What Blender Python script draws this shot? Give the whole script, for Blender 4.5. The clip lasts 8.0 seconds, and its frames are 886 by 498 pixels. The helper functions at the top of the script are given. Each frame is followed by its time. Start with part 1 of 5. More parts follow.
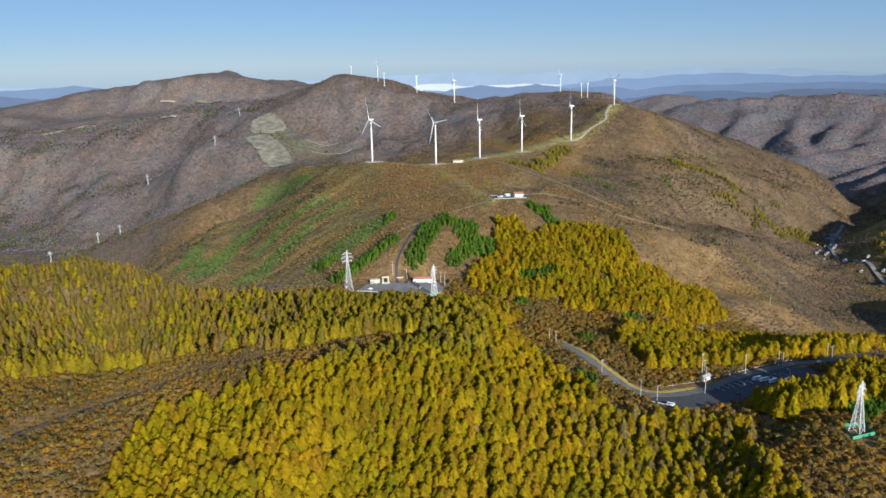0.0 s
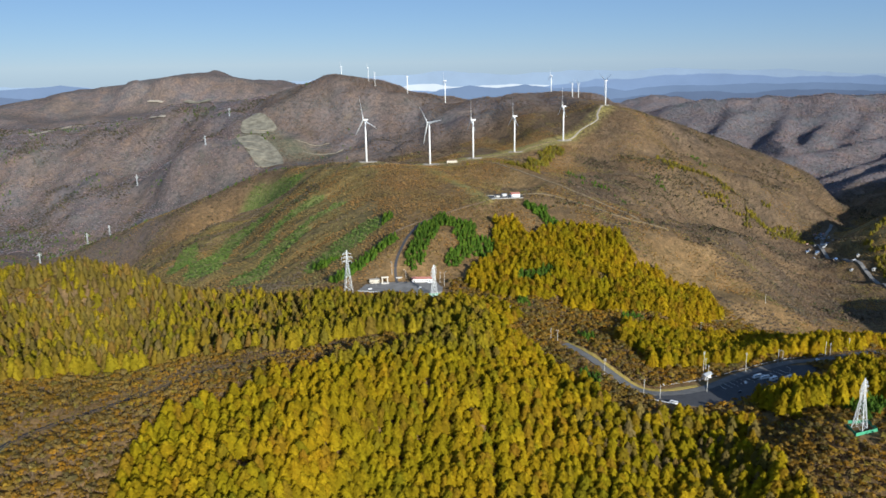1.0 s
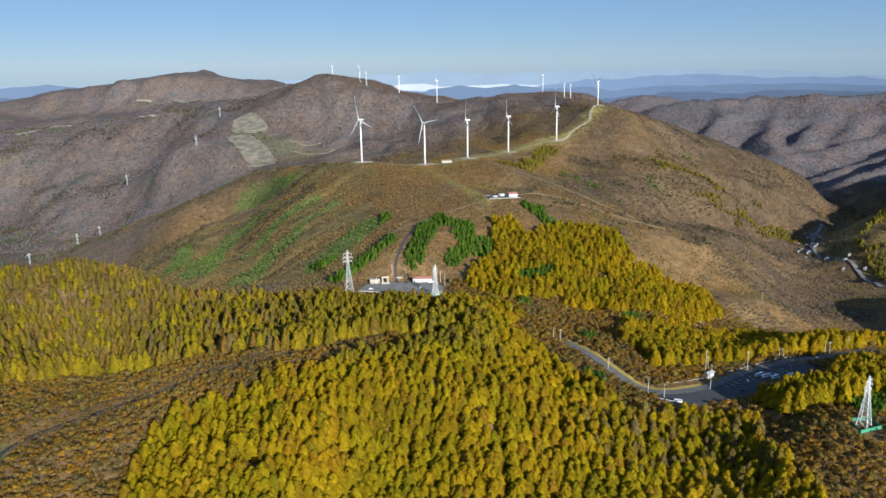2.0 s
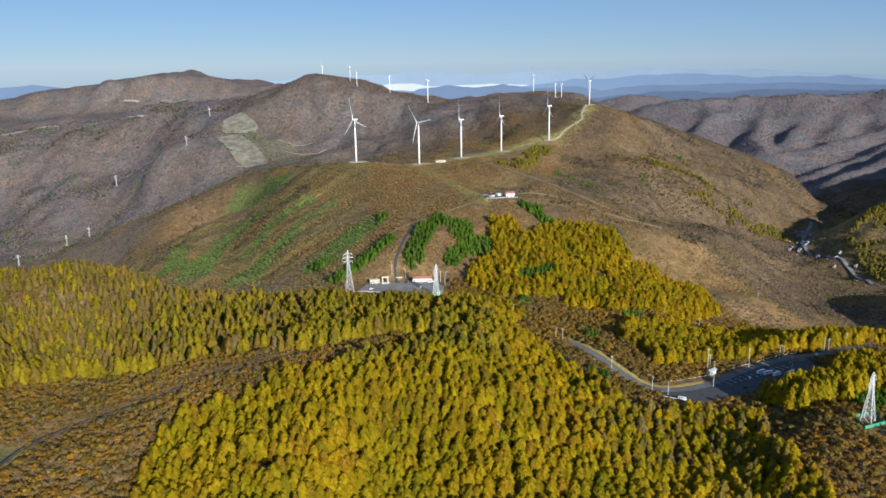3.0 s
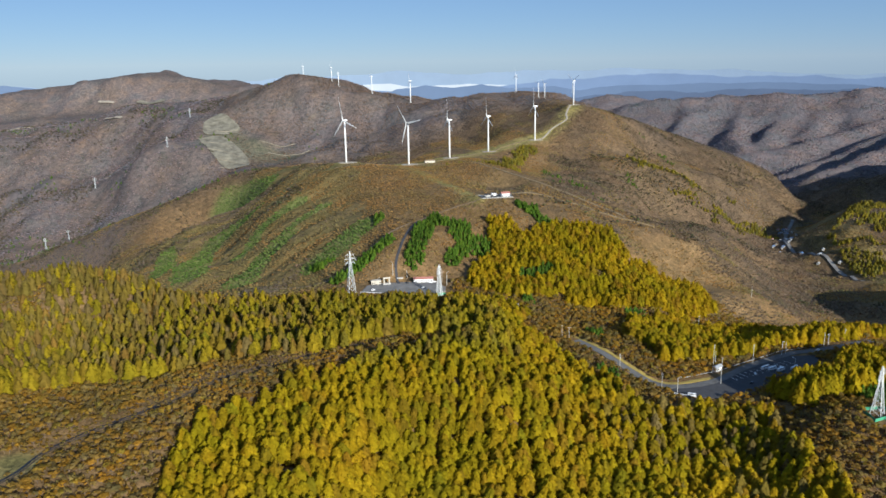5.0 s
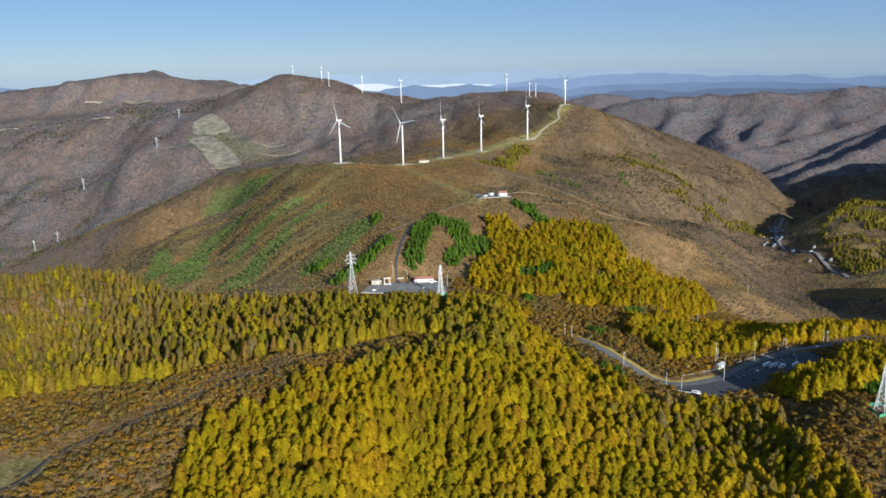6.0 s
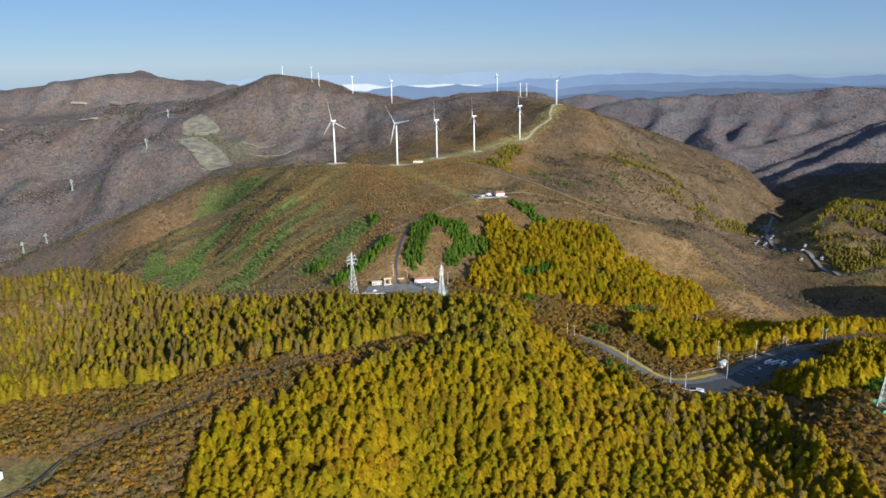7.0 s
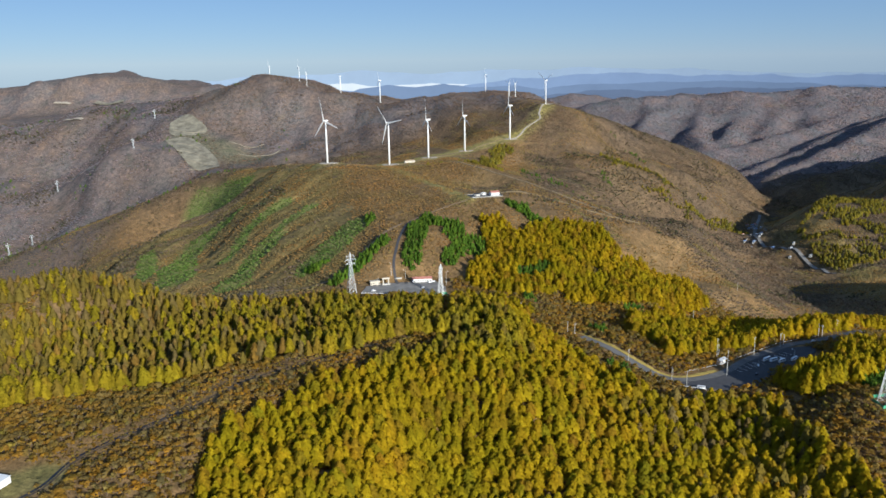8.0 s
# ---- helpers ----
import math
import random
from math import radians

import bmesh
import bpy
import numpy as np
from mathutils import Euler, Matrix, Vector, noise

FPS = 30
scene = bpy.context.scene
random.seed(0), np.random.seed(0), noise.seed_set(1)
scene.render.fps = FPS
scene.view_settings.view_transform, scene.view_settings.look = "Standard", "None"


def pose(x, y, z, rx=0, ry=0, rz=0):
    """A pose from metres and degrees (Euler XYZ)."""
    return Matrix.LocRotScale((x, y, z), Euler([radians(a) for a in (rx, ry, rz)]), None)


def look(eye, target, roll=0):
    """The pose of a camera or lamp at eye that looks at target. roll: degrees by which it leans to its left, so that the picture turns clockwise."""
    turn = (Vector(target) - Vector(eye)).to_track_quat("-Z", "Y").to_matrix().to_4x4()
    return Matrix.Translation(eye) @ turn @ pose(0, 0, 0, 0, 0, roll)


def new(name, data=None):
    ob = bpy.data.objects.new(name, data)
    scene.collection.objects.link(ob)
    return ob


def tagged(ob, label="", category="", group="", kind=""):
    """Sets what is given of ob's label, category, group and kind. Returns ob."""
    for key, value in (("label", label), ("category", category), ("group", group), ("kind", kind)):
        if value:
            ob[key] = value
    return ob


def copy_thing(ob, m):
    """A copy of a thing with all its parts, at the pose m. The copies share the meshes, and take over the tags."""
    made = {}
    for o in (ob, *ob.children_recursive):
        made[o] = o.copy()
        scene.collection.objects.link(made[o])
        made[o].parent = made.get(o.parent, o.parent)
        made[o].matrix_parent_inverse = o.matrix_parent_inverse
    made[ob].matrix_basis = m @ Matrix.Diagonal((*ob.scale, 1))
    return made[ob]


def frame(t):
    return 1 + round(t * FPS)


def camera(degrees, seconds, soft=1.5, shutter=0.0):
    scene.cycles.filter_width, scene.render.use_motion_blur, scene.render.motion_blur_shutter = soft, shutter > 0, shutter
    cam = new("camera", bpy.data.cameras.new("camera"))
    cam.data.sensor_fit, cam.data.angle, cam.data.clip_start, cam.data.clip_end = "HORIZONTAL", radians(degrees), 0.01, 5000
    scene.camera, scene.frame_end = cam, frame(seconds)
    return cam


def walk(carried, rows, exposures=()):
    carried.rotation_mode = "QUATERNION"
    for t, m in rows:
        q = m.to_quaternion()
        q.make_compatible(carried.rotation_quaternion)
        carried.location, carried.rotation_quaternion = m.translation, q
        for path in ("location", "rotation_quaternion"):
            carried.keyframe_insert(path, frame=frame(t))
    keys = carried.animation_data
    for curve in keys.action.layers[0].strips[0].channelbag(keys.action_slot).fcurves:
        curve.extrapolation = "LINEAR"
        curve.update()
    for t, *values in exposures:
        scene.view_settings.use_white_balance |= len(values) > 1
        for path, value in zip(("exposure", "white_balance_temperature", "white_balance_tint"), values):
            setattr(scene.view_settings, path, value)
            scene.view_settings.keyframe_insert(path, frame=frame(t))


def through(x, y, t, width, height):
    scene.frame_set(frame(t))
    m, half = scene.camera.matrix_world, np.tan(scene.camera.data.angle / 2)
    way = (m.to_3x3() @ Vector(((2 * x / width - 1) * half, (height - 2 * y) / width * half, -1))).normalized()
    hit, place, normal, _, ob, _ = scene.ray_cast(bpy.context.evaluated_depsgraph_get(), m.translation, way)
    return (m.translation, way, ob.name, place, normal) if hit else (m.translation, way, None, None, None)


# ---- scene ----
cam = camera(59.9, 8.0, 1.6)
PATH = [
    (0, (-4.128, 0.812, 298.052), (-4.05, 2.754, 297.58), -1.0),
    (0.5, (-11.184, -0.051, 298.318), (-11.089, 1.89, 297.846), -0.9),
    (1, (-18.109, -0.026, 298.482), (-17.997, 1.914, 298.01), -0.9),
    (1.5, (-25.43, -0.096, 298.601), (-25.302, 1.843, 298.129), -0.8),
    (3, (-47.047, 0.377, 299.21), (-46.869, 2.312, 298.736), -0.8),
    (3.5, (-54.328, 0.716, 299.284), (-54.134, 2.65, 298.81), -0.8),
    (4, (-61.818, 1.245, 299.562), (-61.606, 3.176, 299.088), -0.8),
    (4.5, (-69.508, 1.715, 299.866), (-69.28, 3.644, 299.392), -0.8),
    (6, (-92.319, 3.389, 300.899), (-92.041, 5.312, 300.423), -0.9),
    (6.5, (-100.145, 4.012, 301.136), (-99.849, 5.932, 300.66), -0.9),
    (7, (-108.073, 4.758, 301.4), (-107.76, 6.675, 300.924), -0.9),
    (7.5, (-115.664, 5.433, 301.702), (-115.332, 7.346, 301.225), -0.9),
    (8, (-123.508, 6.175, 302.056), (-123.155, 8.085, 301.578), -0.9),
]
walk(cam, [(t, look(eye, target, roll)) for t, eye, target, roll in PATH], [(0.0, 0.6, 5820, 8), (8.0, 0.6, 5820, 8)])

# ---- light ----
SUN_AZ, SUN_EL = 158.0, 18.5      # degrees clockwise from +y; the sun stands low behind the camera
world = bpy.data.worlds.new("sky")
scene.world = world
world.use_nodes = True
wn, wl = world.node_tree.nodes, world.node_tree.links
wn.clear()
sky = wn.new("ShaderNodeTexSky")
sky.sky_type, sky.sun_disc = "NISHITA", False
sky.sun_elevation, sky.sun_rotation = radians(SUN_EL), radians(SUN_AZ)
sky.altitude, sky.air_density, sky.dust_density, sky.ozone_density = 1800, 0.85, 0.0, 2.6
wb = wn.new("ShaderNodeBackground")
wb.inputs["Strength"].default_value = 0.051
wo = wn.new("ShaderNodeOutputWorld")
tone = wn.new("ShaderNodeMix")
tone.data_type, tone.blend_type = "RGBA", "MIX"      # thin even haze over the clear sky
tone.inputs["Factor"].default_value, tone.inputs["B"].default_value = 0.5, (3.2, 5.0, 8.2, 1)
wl.new(sky.outputs[0], tone.inputs["A"])
wl.new(tone.outputs["Result"], wb.inputs["Color"])
wl.new(wb.outputs[0], wo.inputs["Surface"])
sun_data = bpy.data.lights.new("sun", "SUN")
sun_data.energy, sun_data.angle, sun_data.color = 5.0, radians(0.5), (1.0, 0.918, 0.78)
sun = new("sun", sun_data)
sun_dir = Vector((math.sin(radians(SUN_AZ)) * math.cos(radians(SUN_EL)), math.cos(radians(SUN_AZ)) * math.cos(radians(SUN_EL)), math.sin(radians(SUN_EL))))
sun.matrix_world = look(sun_dir * 900 + Vector((0, 600, 300)), (0, 600, 300))


# ---- materials ----
def material(name):
    m = bpy.data.materials.new(name)
    m.use_nodes = True
    return m, m.node_tree.nodes, m.node_tree.links, m.node_tree.nodes["Principled BSDF"]


def ramp(n, l, src, stops):
    r = n.new("ShaderNodeValToRGB")
    e = r.color_ramp.elements
    while len(e) < len(stops):
        e.new(0.5)
    for k, (p, c) in enumerate(stops):
        e[k].position, e[k].color = p, (*c, 1)
    l.new(src, r.inputs[0])
    return r.outputs["Color"]


def noise_node(n, l, scale, detail=4, coord=None, rough=0.6):
    t = n.new("ShaderNodeTexNoise")
    t.inputs["Scale"].default_value, t.inputs["Detail"].default_value, t.inputs["Roughness"].default_value = scale, detail, rough
    if coord is None:
        coord = n.new("ShaderNodeNewGeometry").outputs["Position"]
    l.new(coord, t.inputs["Vector"])
    return t.outputs["Fac"]


def mixc(n, l, fac, a, b, mode="MIX"):
    x = n.new("ShaderNodeMix")
    x.data_type, x.blend_type = "RGBA", mode
    for sock, v in ((x.inputs["Factor"], fac), (x.inputs["A"], a), (x.inputs["B"], b)):
        if hasattr(v, "links"):
            l.new(v, sock)
        elif isinstance(v, tuple):
            sock.default_value = (*v, 1)
        else:
            sock.default_value = v
    return x.outputs["Result"]


def bump(n, l, bs, height, strength, dist):
    b = n.new("ShaderNodeBump")
    b.inputs["Strength"].default_value, b.inputs["Distance"].default_value = strength, dist
    l.new(height, b.inputs["Height"])
    l.new(b.outputs["Normal"], bs.inputs["Normal"])


def plain(name, colour, rough=0.6, metal=0.0, vary=0.12, scale=0.8):
    m, n, l, bs = material(name)
    f = noise_node(n, l, scale)
    dark, light = tuple(c * (1 - vary) for c in colour), tuple(min(1, c * (1 + vary)) for c in colour)
    l.new(ramp(n, l, f, [(0.3, dark), (0.7, light)]), bs.inputs["Base Color"])
    bs.inputs["Roughness"].default_value, bs.inputs["Metallic"].default_value = rough, metal
    return m


def foliage(name, stops, through=0.25, dull=(0.8, 0.78, 0.8), fresh=(1.12, 1.1, 1.0), spread=(0.78, 1.15)):
    """Leaves: each tree has its own tint, each leaf mass a little of its own."""
    m, n, l, bs = material(name)
    at = n.new("ShaderNodeAttribute")
    at.attribute_name = "tint"
    info = n.new("ShaderNodeObjectInfo")
    add = n.new("ShaderNodeMath")
    add.operation = "ADD"
    l.new(at.outputs["Fac"], add.inputs[0])
    l.new(info.outputs["Random"], add.inputs[1])
    fr = n.new("ShaderNodeMath")
    fr.operation = "FRACT"
    l.new(add.outputs[0], fr.inputs[0])
    col = ramp(n, l, fr.outputs[0], stops)
    geo = n.new("ShaderNodeNewGeometry")
    isl = ramp(n, l, geo.outputs["Random Per Island"], [(0.0, (spread[0],) * 3), (1.0, (spread[1],) * 3)])
    patch = ramp(n, l, noise_node(n, l, 0.018, 3), [(0.38, dull), (0.62, fresh)])
    col = mixc(n, l, 1.0, mixc(n, l, 1.0, col, isl, "MULTIPLY"), patch, "MULTIPLY")
    l.new(col, bs.inputs["Base Color"])
    bs.inputs["Roughness"].default_value = 0.8
    bs.inputs["Specular IOR Level"].default_value = 0.06
    tr = n.new("ShaderNodeBsdfTranslucent")
    l.new(col, tr.inputs["Color"])
    mx = n.new("ShaderNodeMixShader")
    mx.inputs[0].default_value = through
    l.new(bs.outputs[0], mx.inputs[1])
    l.new(tr.outputs[0], mx.inputs[2])
    l.new(mx.outputs[0], n["Material Output"].inputs["Surface"])
    return m


LARCH = foliage("larch_needles", [(0.0, (0.280, 0.204, 0.007)), (0.25, (0.348, 0.258, 0.007)), (0.5, (0.396, 0.298, 0.008)), (0.72, (0.357, 0.243, 0.008)), (0.86, (0.290, 0.179, 0.014)), (1.0, (0.261, 0.228, 0.009))], 0.43, (0.84, 0.9, 0.8), (1.14, 1.05, 0.95), (0.74, 1.22))
HILL_LARCH = foliage("olive_yellow_larch_needles", [(0.0, (0.227, 0.175, 0.013)), (0.3, (0.276, 0.218, 0.012)), (0.55, (0.309, 0.239, 0.012)), (0.75, (0.259, 0.183, 0.015)), (0.9, (0.209, 0.149, 0.028)), (1.0, (0.218, 0.196, 0.015))], 0.34, (0.84, 0.88, 0.85), (1.12, 1.06, 0.95), (0.74, 1.22))
SCRUB_YELLOW = foliage("yellowing_scrub_leaves", [(0.0, (0.26, 0.21, 0.03)), (0.5, (0.32, 0.26, 0.03)), (1.0, (0.22, 0.21, 0.05))], 0.4)
DULL_LARCH = foliage("browned_larch_needles", [(0.0, (0.158, 0.127, 0.031)), (0.4, (0.207, 0.151, 0.021)), (0.7, (0.187, 0.142, 0.051)), (1.0, (0.237, 0.142, 0.026))], 0.26)
OAK = foliage("withered_oak_leaves", [(0.0, (0.270, 0.168, 0.038)), (0.18, (0.354, 0.199, 0.026)), (0.36, (0.260, 0.194, 0.064)), (0.5, (0.333, 0.214, 0.034)), (0.64, (0.239, 0.189, 0.075)), (0.8, (0.374, 0.214, 0.027)), (0.9, (0.302, 0.240, 0.041)), (1.0, (0.229, 0.184, 0.075))], 0.5, (0.8, 0.82, 0.9), (1.14, 1.06, 0.9), (0.7, 1.25))
BROWN = foliage("bare_brown_wood", [(0.0, (0.329, 0.215, 0.087)), (0.3, (0.382, 0.236, 0.084)), (0.6, (0.349, 0.243, 0.109)), (0.85, (0.395, 0.250, 0.087)), (1.0, (0.316, 0.243, 0.109))], 0.48, (0.86, 0.97, 0.95), (1.12, 1.0, 0.9), (0.86, 1.12))
OLIVE = foliage("tan_brush", [(0.0, (0.327, 0.231, 0.096)), (0.5, (0.345, 0.257, 0.112)), (1.0, (0.301, 0.251, 0.101))], 0.48, (0.86, 0.97, 0.92), (1.12, 1.03, 0.92), (0.86, 1.12))
GREY_WOOD = foliage("grey_brown_twigs", [(0.0, (0.209, 0.158, 0.115)), (0.3, (0.269, 0.194, 0.129)), (0.6, (0.239, 0.182, 0.136)), (0.85, (0.286, 0.201, 0.115)), (1.0, (0.203, 0.189, 0.102))], 0.48, (0.82, 0.9, 0.9), (1.12, 1.05, 1.0), (0.86, 1.12))
KNOLL_WOOD = foliage("brown_bare_wood", [(0.0, (0.21, 0.16, 0.125)), (0.3, (0.27, 0.195, 0.14)), (0.6, (0.24, 0.178, 0.135)), (0.85, (0.285, 0.195, 0.13)), (1.0, (0.2, 0.168, 0.12))], 0.48, (0.88, 0.95, 0.95), (1.1, 1.0, 0.94), (0.88, 1.1))
# violet-blue lean of the far twigs: distance haze put into their colour
FAR_WOOD = foliage("haze_tinted_bare_wood", [(0.0, (0.171, 0.199, 0.171)), (0.1, (0.255, 0.234, 0.250)), (0.35, (0.340, 0.277, 0.300)), (0.6, (0.298, 0.261, 0.289)), (0.8, (0.374, 0.296, 0.289)), (0.93, (0.356, 0.271, 0.233)), (1.0, (0.221, 0.242, 0.180))], 0.48, (0.82, 0.93, 0.95), (1.14, 1.0, 0.92), (0.88, 1.1))
DARK_WOOD = foliage("dark_twigs_and_conifers", [(0.0, (0.084, 0.102, 0.048)), (0.3, (0.138, 0.106, 0.074)), (0.6, (0.108, 0.094, 0.072)), (0.85, (0.156, 0.120, 0.060)), (1.0, (0.090, 0.114, 0.048))], 0.3)
YOUNG_PINE = foliage("young_pine_needles", [(0.0, (0.127, 0.202, 0.048)), (0.5, (0.164, 0.253, 0.055)), (1.0, (0.240, 0.253, 0.097))], 0.35)
PINE = foliage("pine_needles", [(0.0, (0.058, 0.113, 0.014)), (0.5, (0.085, 0.160, 0.018)), (1.0, (0.124, 0.193, 0.019))], 0.2)
BARK = plain("grey_brown_bark", (0.16, 0.12, 0.09), 0.9)
WHITE = plain("white_steel", (0.78, 0.78, 0.76), 0.4, 0.0, 0.04, 0.3)
STEEL = plain("galvanised_steel", (0.52, 0.54, 0.55), 0.45, 0.3)
CONCRETE = plain("concrete", (0.42, 0.41, 0.38), 0.85)
# tree shade on the lot and access road is put into this colour
DARK_ASPHALT = plain("shade_dark_asphalt", (0.052, 0.052, 0.056), 0.9, 0.0, 0.2, 0.2)
WORN_ASPHALT = plain("worn_pale_asphalt", (0.19, 0.18, 0.165), 0.9, 0.0, 0.3, 0.12)
ASPHALT = plain("asphalt", (0.125, 0.12, 0.112), 0.9, 0.0, 0.25, 0.15)
YELLOW_GRASS = plain("dry_yellow_grass", (0.34, 0.25, 0.055), 0.95, 0.0, 0.3, 0.3)
WET_EARTH = plain("wet_bank_earth", (0.06, 0.043, 0.028), 0.9, 0.0, 0.3, 0.3)
EARTH = plain("trodden_earth", (0.20, 0.14, 0.08), 0.95, 0.0, 0.25, 0.25)
CREAM = plain("cream_render", (0.5, 0.455, 0.37), 0.8)
WALL = plain("white_render", (0.74, 0.73, 0.70), 0.7)
RED = plain("red_roof_sheet", (0.40, 0.17, 0.13), 0.6)
GREY_ROOF = plain("grey_roof_sheet", (0.38, 0.39, 0.40), 0.5)
BLUE_ROOF = plain("blue_roof_sheet", (0.12, 0.2, 0.36), 0.5)
GREEN_NET = plain("green_netting", (0.06, 0.30, 0.16), 0.7)
RUBBER = plain("black_rubber", (0.03, 0.03, 0.03), 0.8)
PAINT_WHITE = plain("white_car_paint", (0.8, 0.8, 0.8), 0.25, 0.0, 0.03)
PAINT_DARK = plain("dark_car_paint", (0.05, 0.055, 0.065), 0.25, 0.0, 0.1)
GLASS_DARK = plain("dark_window_glass", (0.03, 0.035, 0.04), 0.1, 0.0, 0.1)
WATER = plain("brook_water", (0.012, 0.015, 0.025), 0.45, 0.0, 0.2)
DRY_GRASS = plain("dry_crest_grass", (0.205, 0.15, 0.078), 0.95, 0.0, 0.3, 0.2)
FIELD = plain("stubble_field", (0.19, 0.172, 0.125), 0.95, 0.0, 0.45, 0.05)
TERRACE = plain("pale_terrace_soil", (0.235, 0.205, 0.15), 0.95, 0.0, 0.3, 0.1)
WHITE_LINE = plain("road_paint", (0.75, 0.75, 0.72), 0.6)
GRAVEL = plain("pale_gravel", (0.36, 0.31, 0.24), 0.95, 0.0, 0.2, 0.2)


def ground_material():
    """Leaf litter, with pale grass, haze-tinted grey bare woods and green meadow where the cover says so."""
    m, n, l, bs = material("leaf_litter_and_grass")
    pos = n.new("ShaderNodeNewGeometry").outputs["Position"]

    def dot(v):
        d = n.new("ShaderNodeVectorMath")
        d.operation = "DOT_PRODUCT"
        d.inputs[1].default_value = v
        l.new(pos, d.inputs[0])
        return d.outputs["Value"]

    def cover_of(name):
        at = n.new("ShaderNodeAttribute")
        at.attribute_name = name
        return at.outputs["Fac"]

    fall = n.new("ShaderNodeCombineXYZ")      # drawn out along the fall of the western slope
    l.new(dot((0.13, 0.05, 0)), fall.inputs[0])
    l.new(dot((-0.75, 1.0, 0)), fall.inputs[1])
    big = noise_node(n, l, 0.0045, 5, pos)
    mid = noise_node(n, l, 0.022, 8, pos, 0.65)
    small = noise_node(n, l, 0.09, 6, pos, 0.7)
    fine = noise_node(n, l, 0.33, 5, pos, 0.75)
    rill = noise_node(n, l, 0.06, 6, fall.outputs[0], 0.7)
    a = ramp(n, l, big, [(0.3, (0.205, 0.118, 0.044)), (0.5, (0.195, 0.122, 0.054)), (0.7, (0.17, 0.128, 0.06))])
    b = ramp(n, l, mid, [(0.28, (0.12, 0.085, 0.045)), (0.5, (0.185, 0.118, 0.056)), (0.72, (0.24, 0.165, 0.085))])
    col = mixc(n, l, 0.55, a, b)
    rills = ramp(n, l, rill, [(0.3, (0.62, 0.66, 0.6)), (0.46, (0.9, 0.92, 0.86)), (0.58, (1.1, 1.06, 1.0)), (0.7, (1.38, 1.34, 1.3))])
    col = mixc(n, l, cover_of("rill"), col, mixc(n, l, 1.0, col, rills, "MULTIPLY"))
    # grey wood floor with distance haze put in as a violet tint
    wood = ramp(n, l, mid, [(0.28, (0.086, 0.094, 0.09)), (0.4, (0.126, 0.116, 0.122)), (0.52, (0.148, 0.127, 0.134)), (0.63, (0.168, 0.13, 0.122)), (0.74, (0.136, 0.126, 0.116))])
    rust = ramp(n, l, noise_node(n, l, 0.0075, 4, pos), [(0.36, (0.9, 1.0, 1.02)), (0.5, (1.0, 1.0, 1.0)), (0.64, (1.06, 0.99, 0.92)), (0.75, (1.2, 1.02, 0.78))])
    wood = mixc(n, l, 1.0, wood, rust, "MULTIPLY")
    brown = ramp(n, l, mid, [(0.28, (0.062, 0.05, 0.038)), (0.45, (0.096, 0.07, 0.05)), (0.6, (0.128, 0.092, 0.062)), (0.74, (0.16, 0.122, 0.078))])
    grass = ramp(n, l, mid, [(0.3, (0.25, 0.22, 0.07)), (0.7, (0.33, 0.27, 0.10))])
    green = ramp(n, l, mid, [(0.3, (0.105, 0.15, 0.04)), (0.7, (0.19, 0.205, 0.075))])
    for name, layer in (("brown", brown), ("wood", wood), ("grass", grass), ("green", green)):
        col = mixc(n, l, cover_of(name), col, layer)
    grain = ramp(n, l, small, [(0.34, (0.58, 0.62, 0.63)), (0.5, (1.0, 1.0, 1.0)), (0.66, (1.36, 1.32, 1.26))])
    speck = ramp(n, l, fine, [(0.32, (0.55, 0.56, 0.57)), (0.68, (1.4, 1.38, 1.34))])
    col = mixc(n, l, 1.0, mixc(n, l, 1.0, col, grain, "MULTIPLY"), speck, "MULTIPLY")
    l.new(col, bs.inputs["Base Color"])
    bs.inputs["Roughness"].default_value = 0.95
    bs.inputs["Specular IOR Level"].default_value = 0.1
    mix = n.new("ShaderNodeMath")
    mix.operation = "MULTIPLY_ADD"
    mix.inputs[1].default_value = 2.6
    l.new(small, mix.inputs[0])
    l.new(fine, mix.inputs[2])
    bump(n, l, bs, mix.outputs[0], 0.5, 1.5)
    return m


GROUND = ground_material()

# ---- terrain ----
LINES = []


def line(*pts):
    """A ridge, valley or slope line of the land: x, y and height of each bend."""
    LINES.append(np.array(pts, float))


# the larch spur below the camera and the slopes beside it
line((10, 780, 56), (45, 690, 66), (38, 611, 70), (5, 560, 66))
line((-25, 550, 63), (-24, 481, 18), (-20, 430, 2), (-20, 330, -36))
line((-60, 545, 62), (-138, 462, 52), (-160, 380, 36), (-170, 250, 10))
line((100, 504, 29), (95, 450, 8), (90, 330, -34))
line((60, 560, 52), (110, 560, 42), (136, 586, 39))
# brook and track
line((-40, 635, 66), (-120, 588, 71), (-175, 560, 69), (-212, 530, 65), (-270, 480, 62), (-300, 430, 60), (-420, 330, 50), (-600, 150, 30))
line((-262, 520, 66), (-330, 470, 66), (-420, 420, 66))
# the hill beyond the brook
line((-800, 930, 40), (-480, 862, 66), (-372, 838, 82), (-318, 815, 76), (-264, 802, 62), (-170, 800, 48), (-76, 815, 54), (-20, 820, 55))
line((-345, 756, 50), (-300, 680, 50), (-260, 610, 58))
line((-150, 700, 52), (-60, 720, 56))
line((-700, 700, 30), (-560, 560, 50))
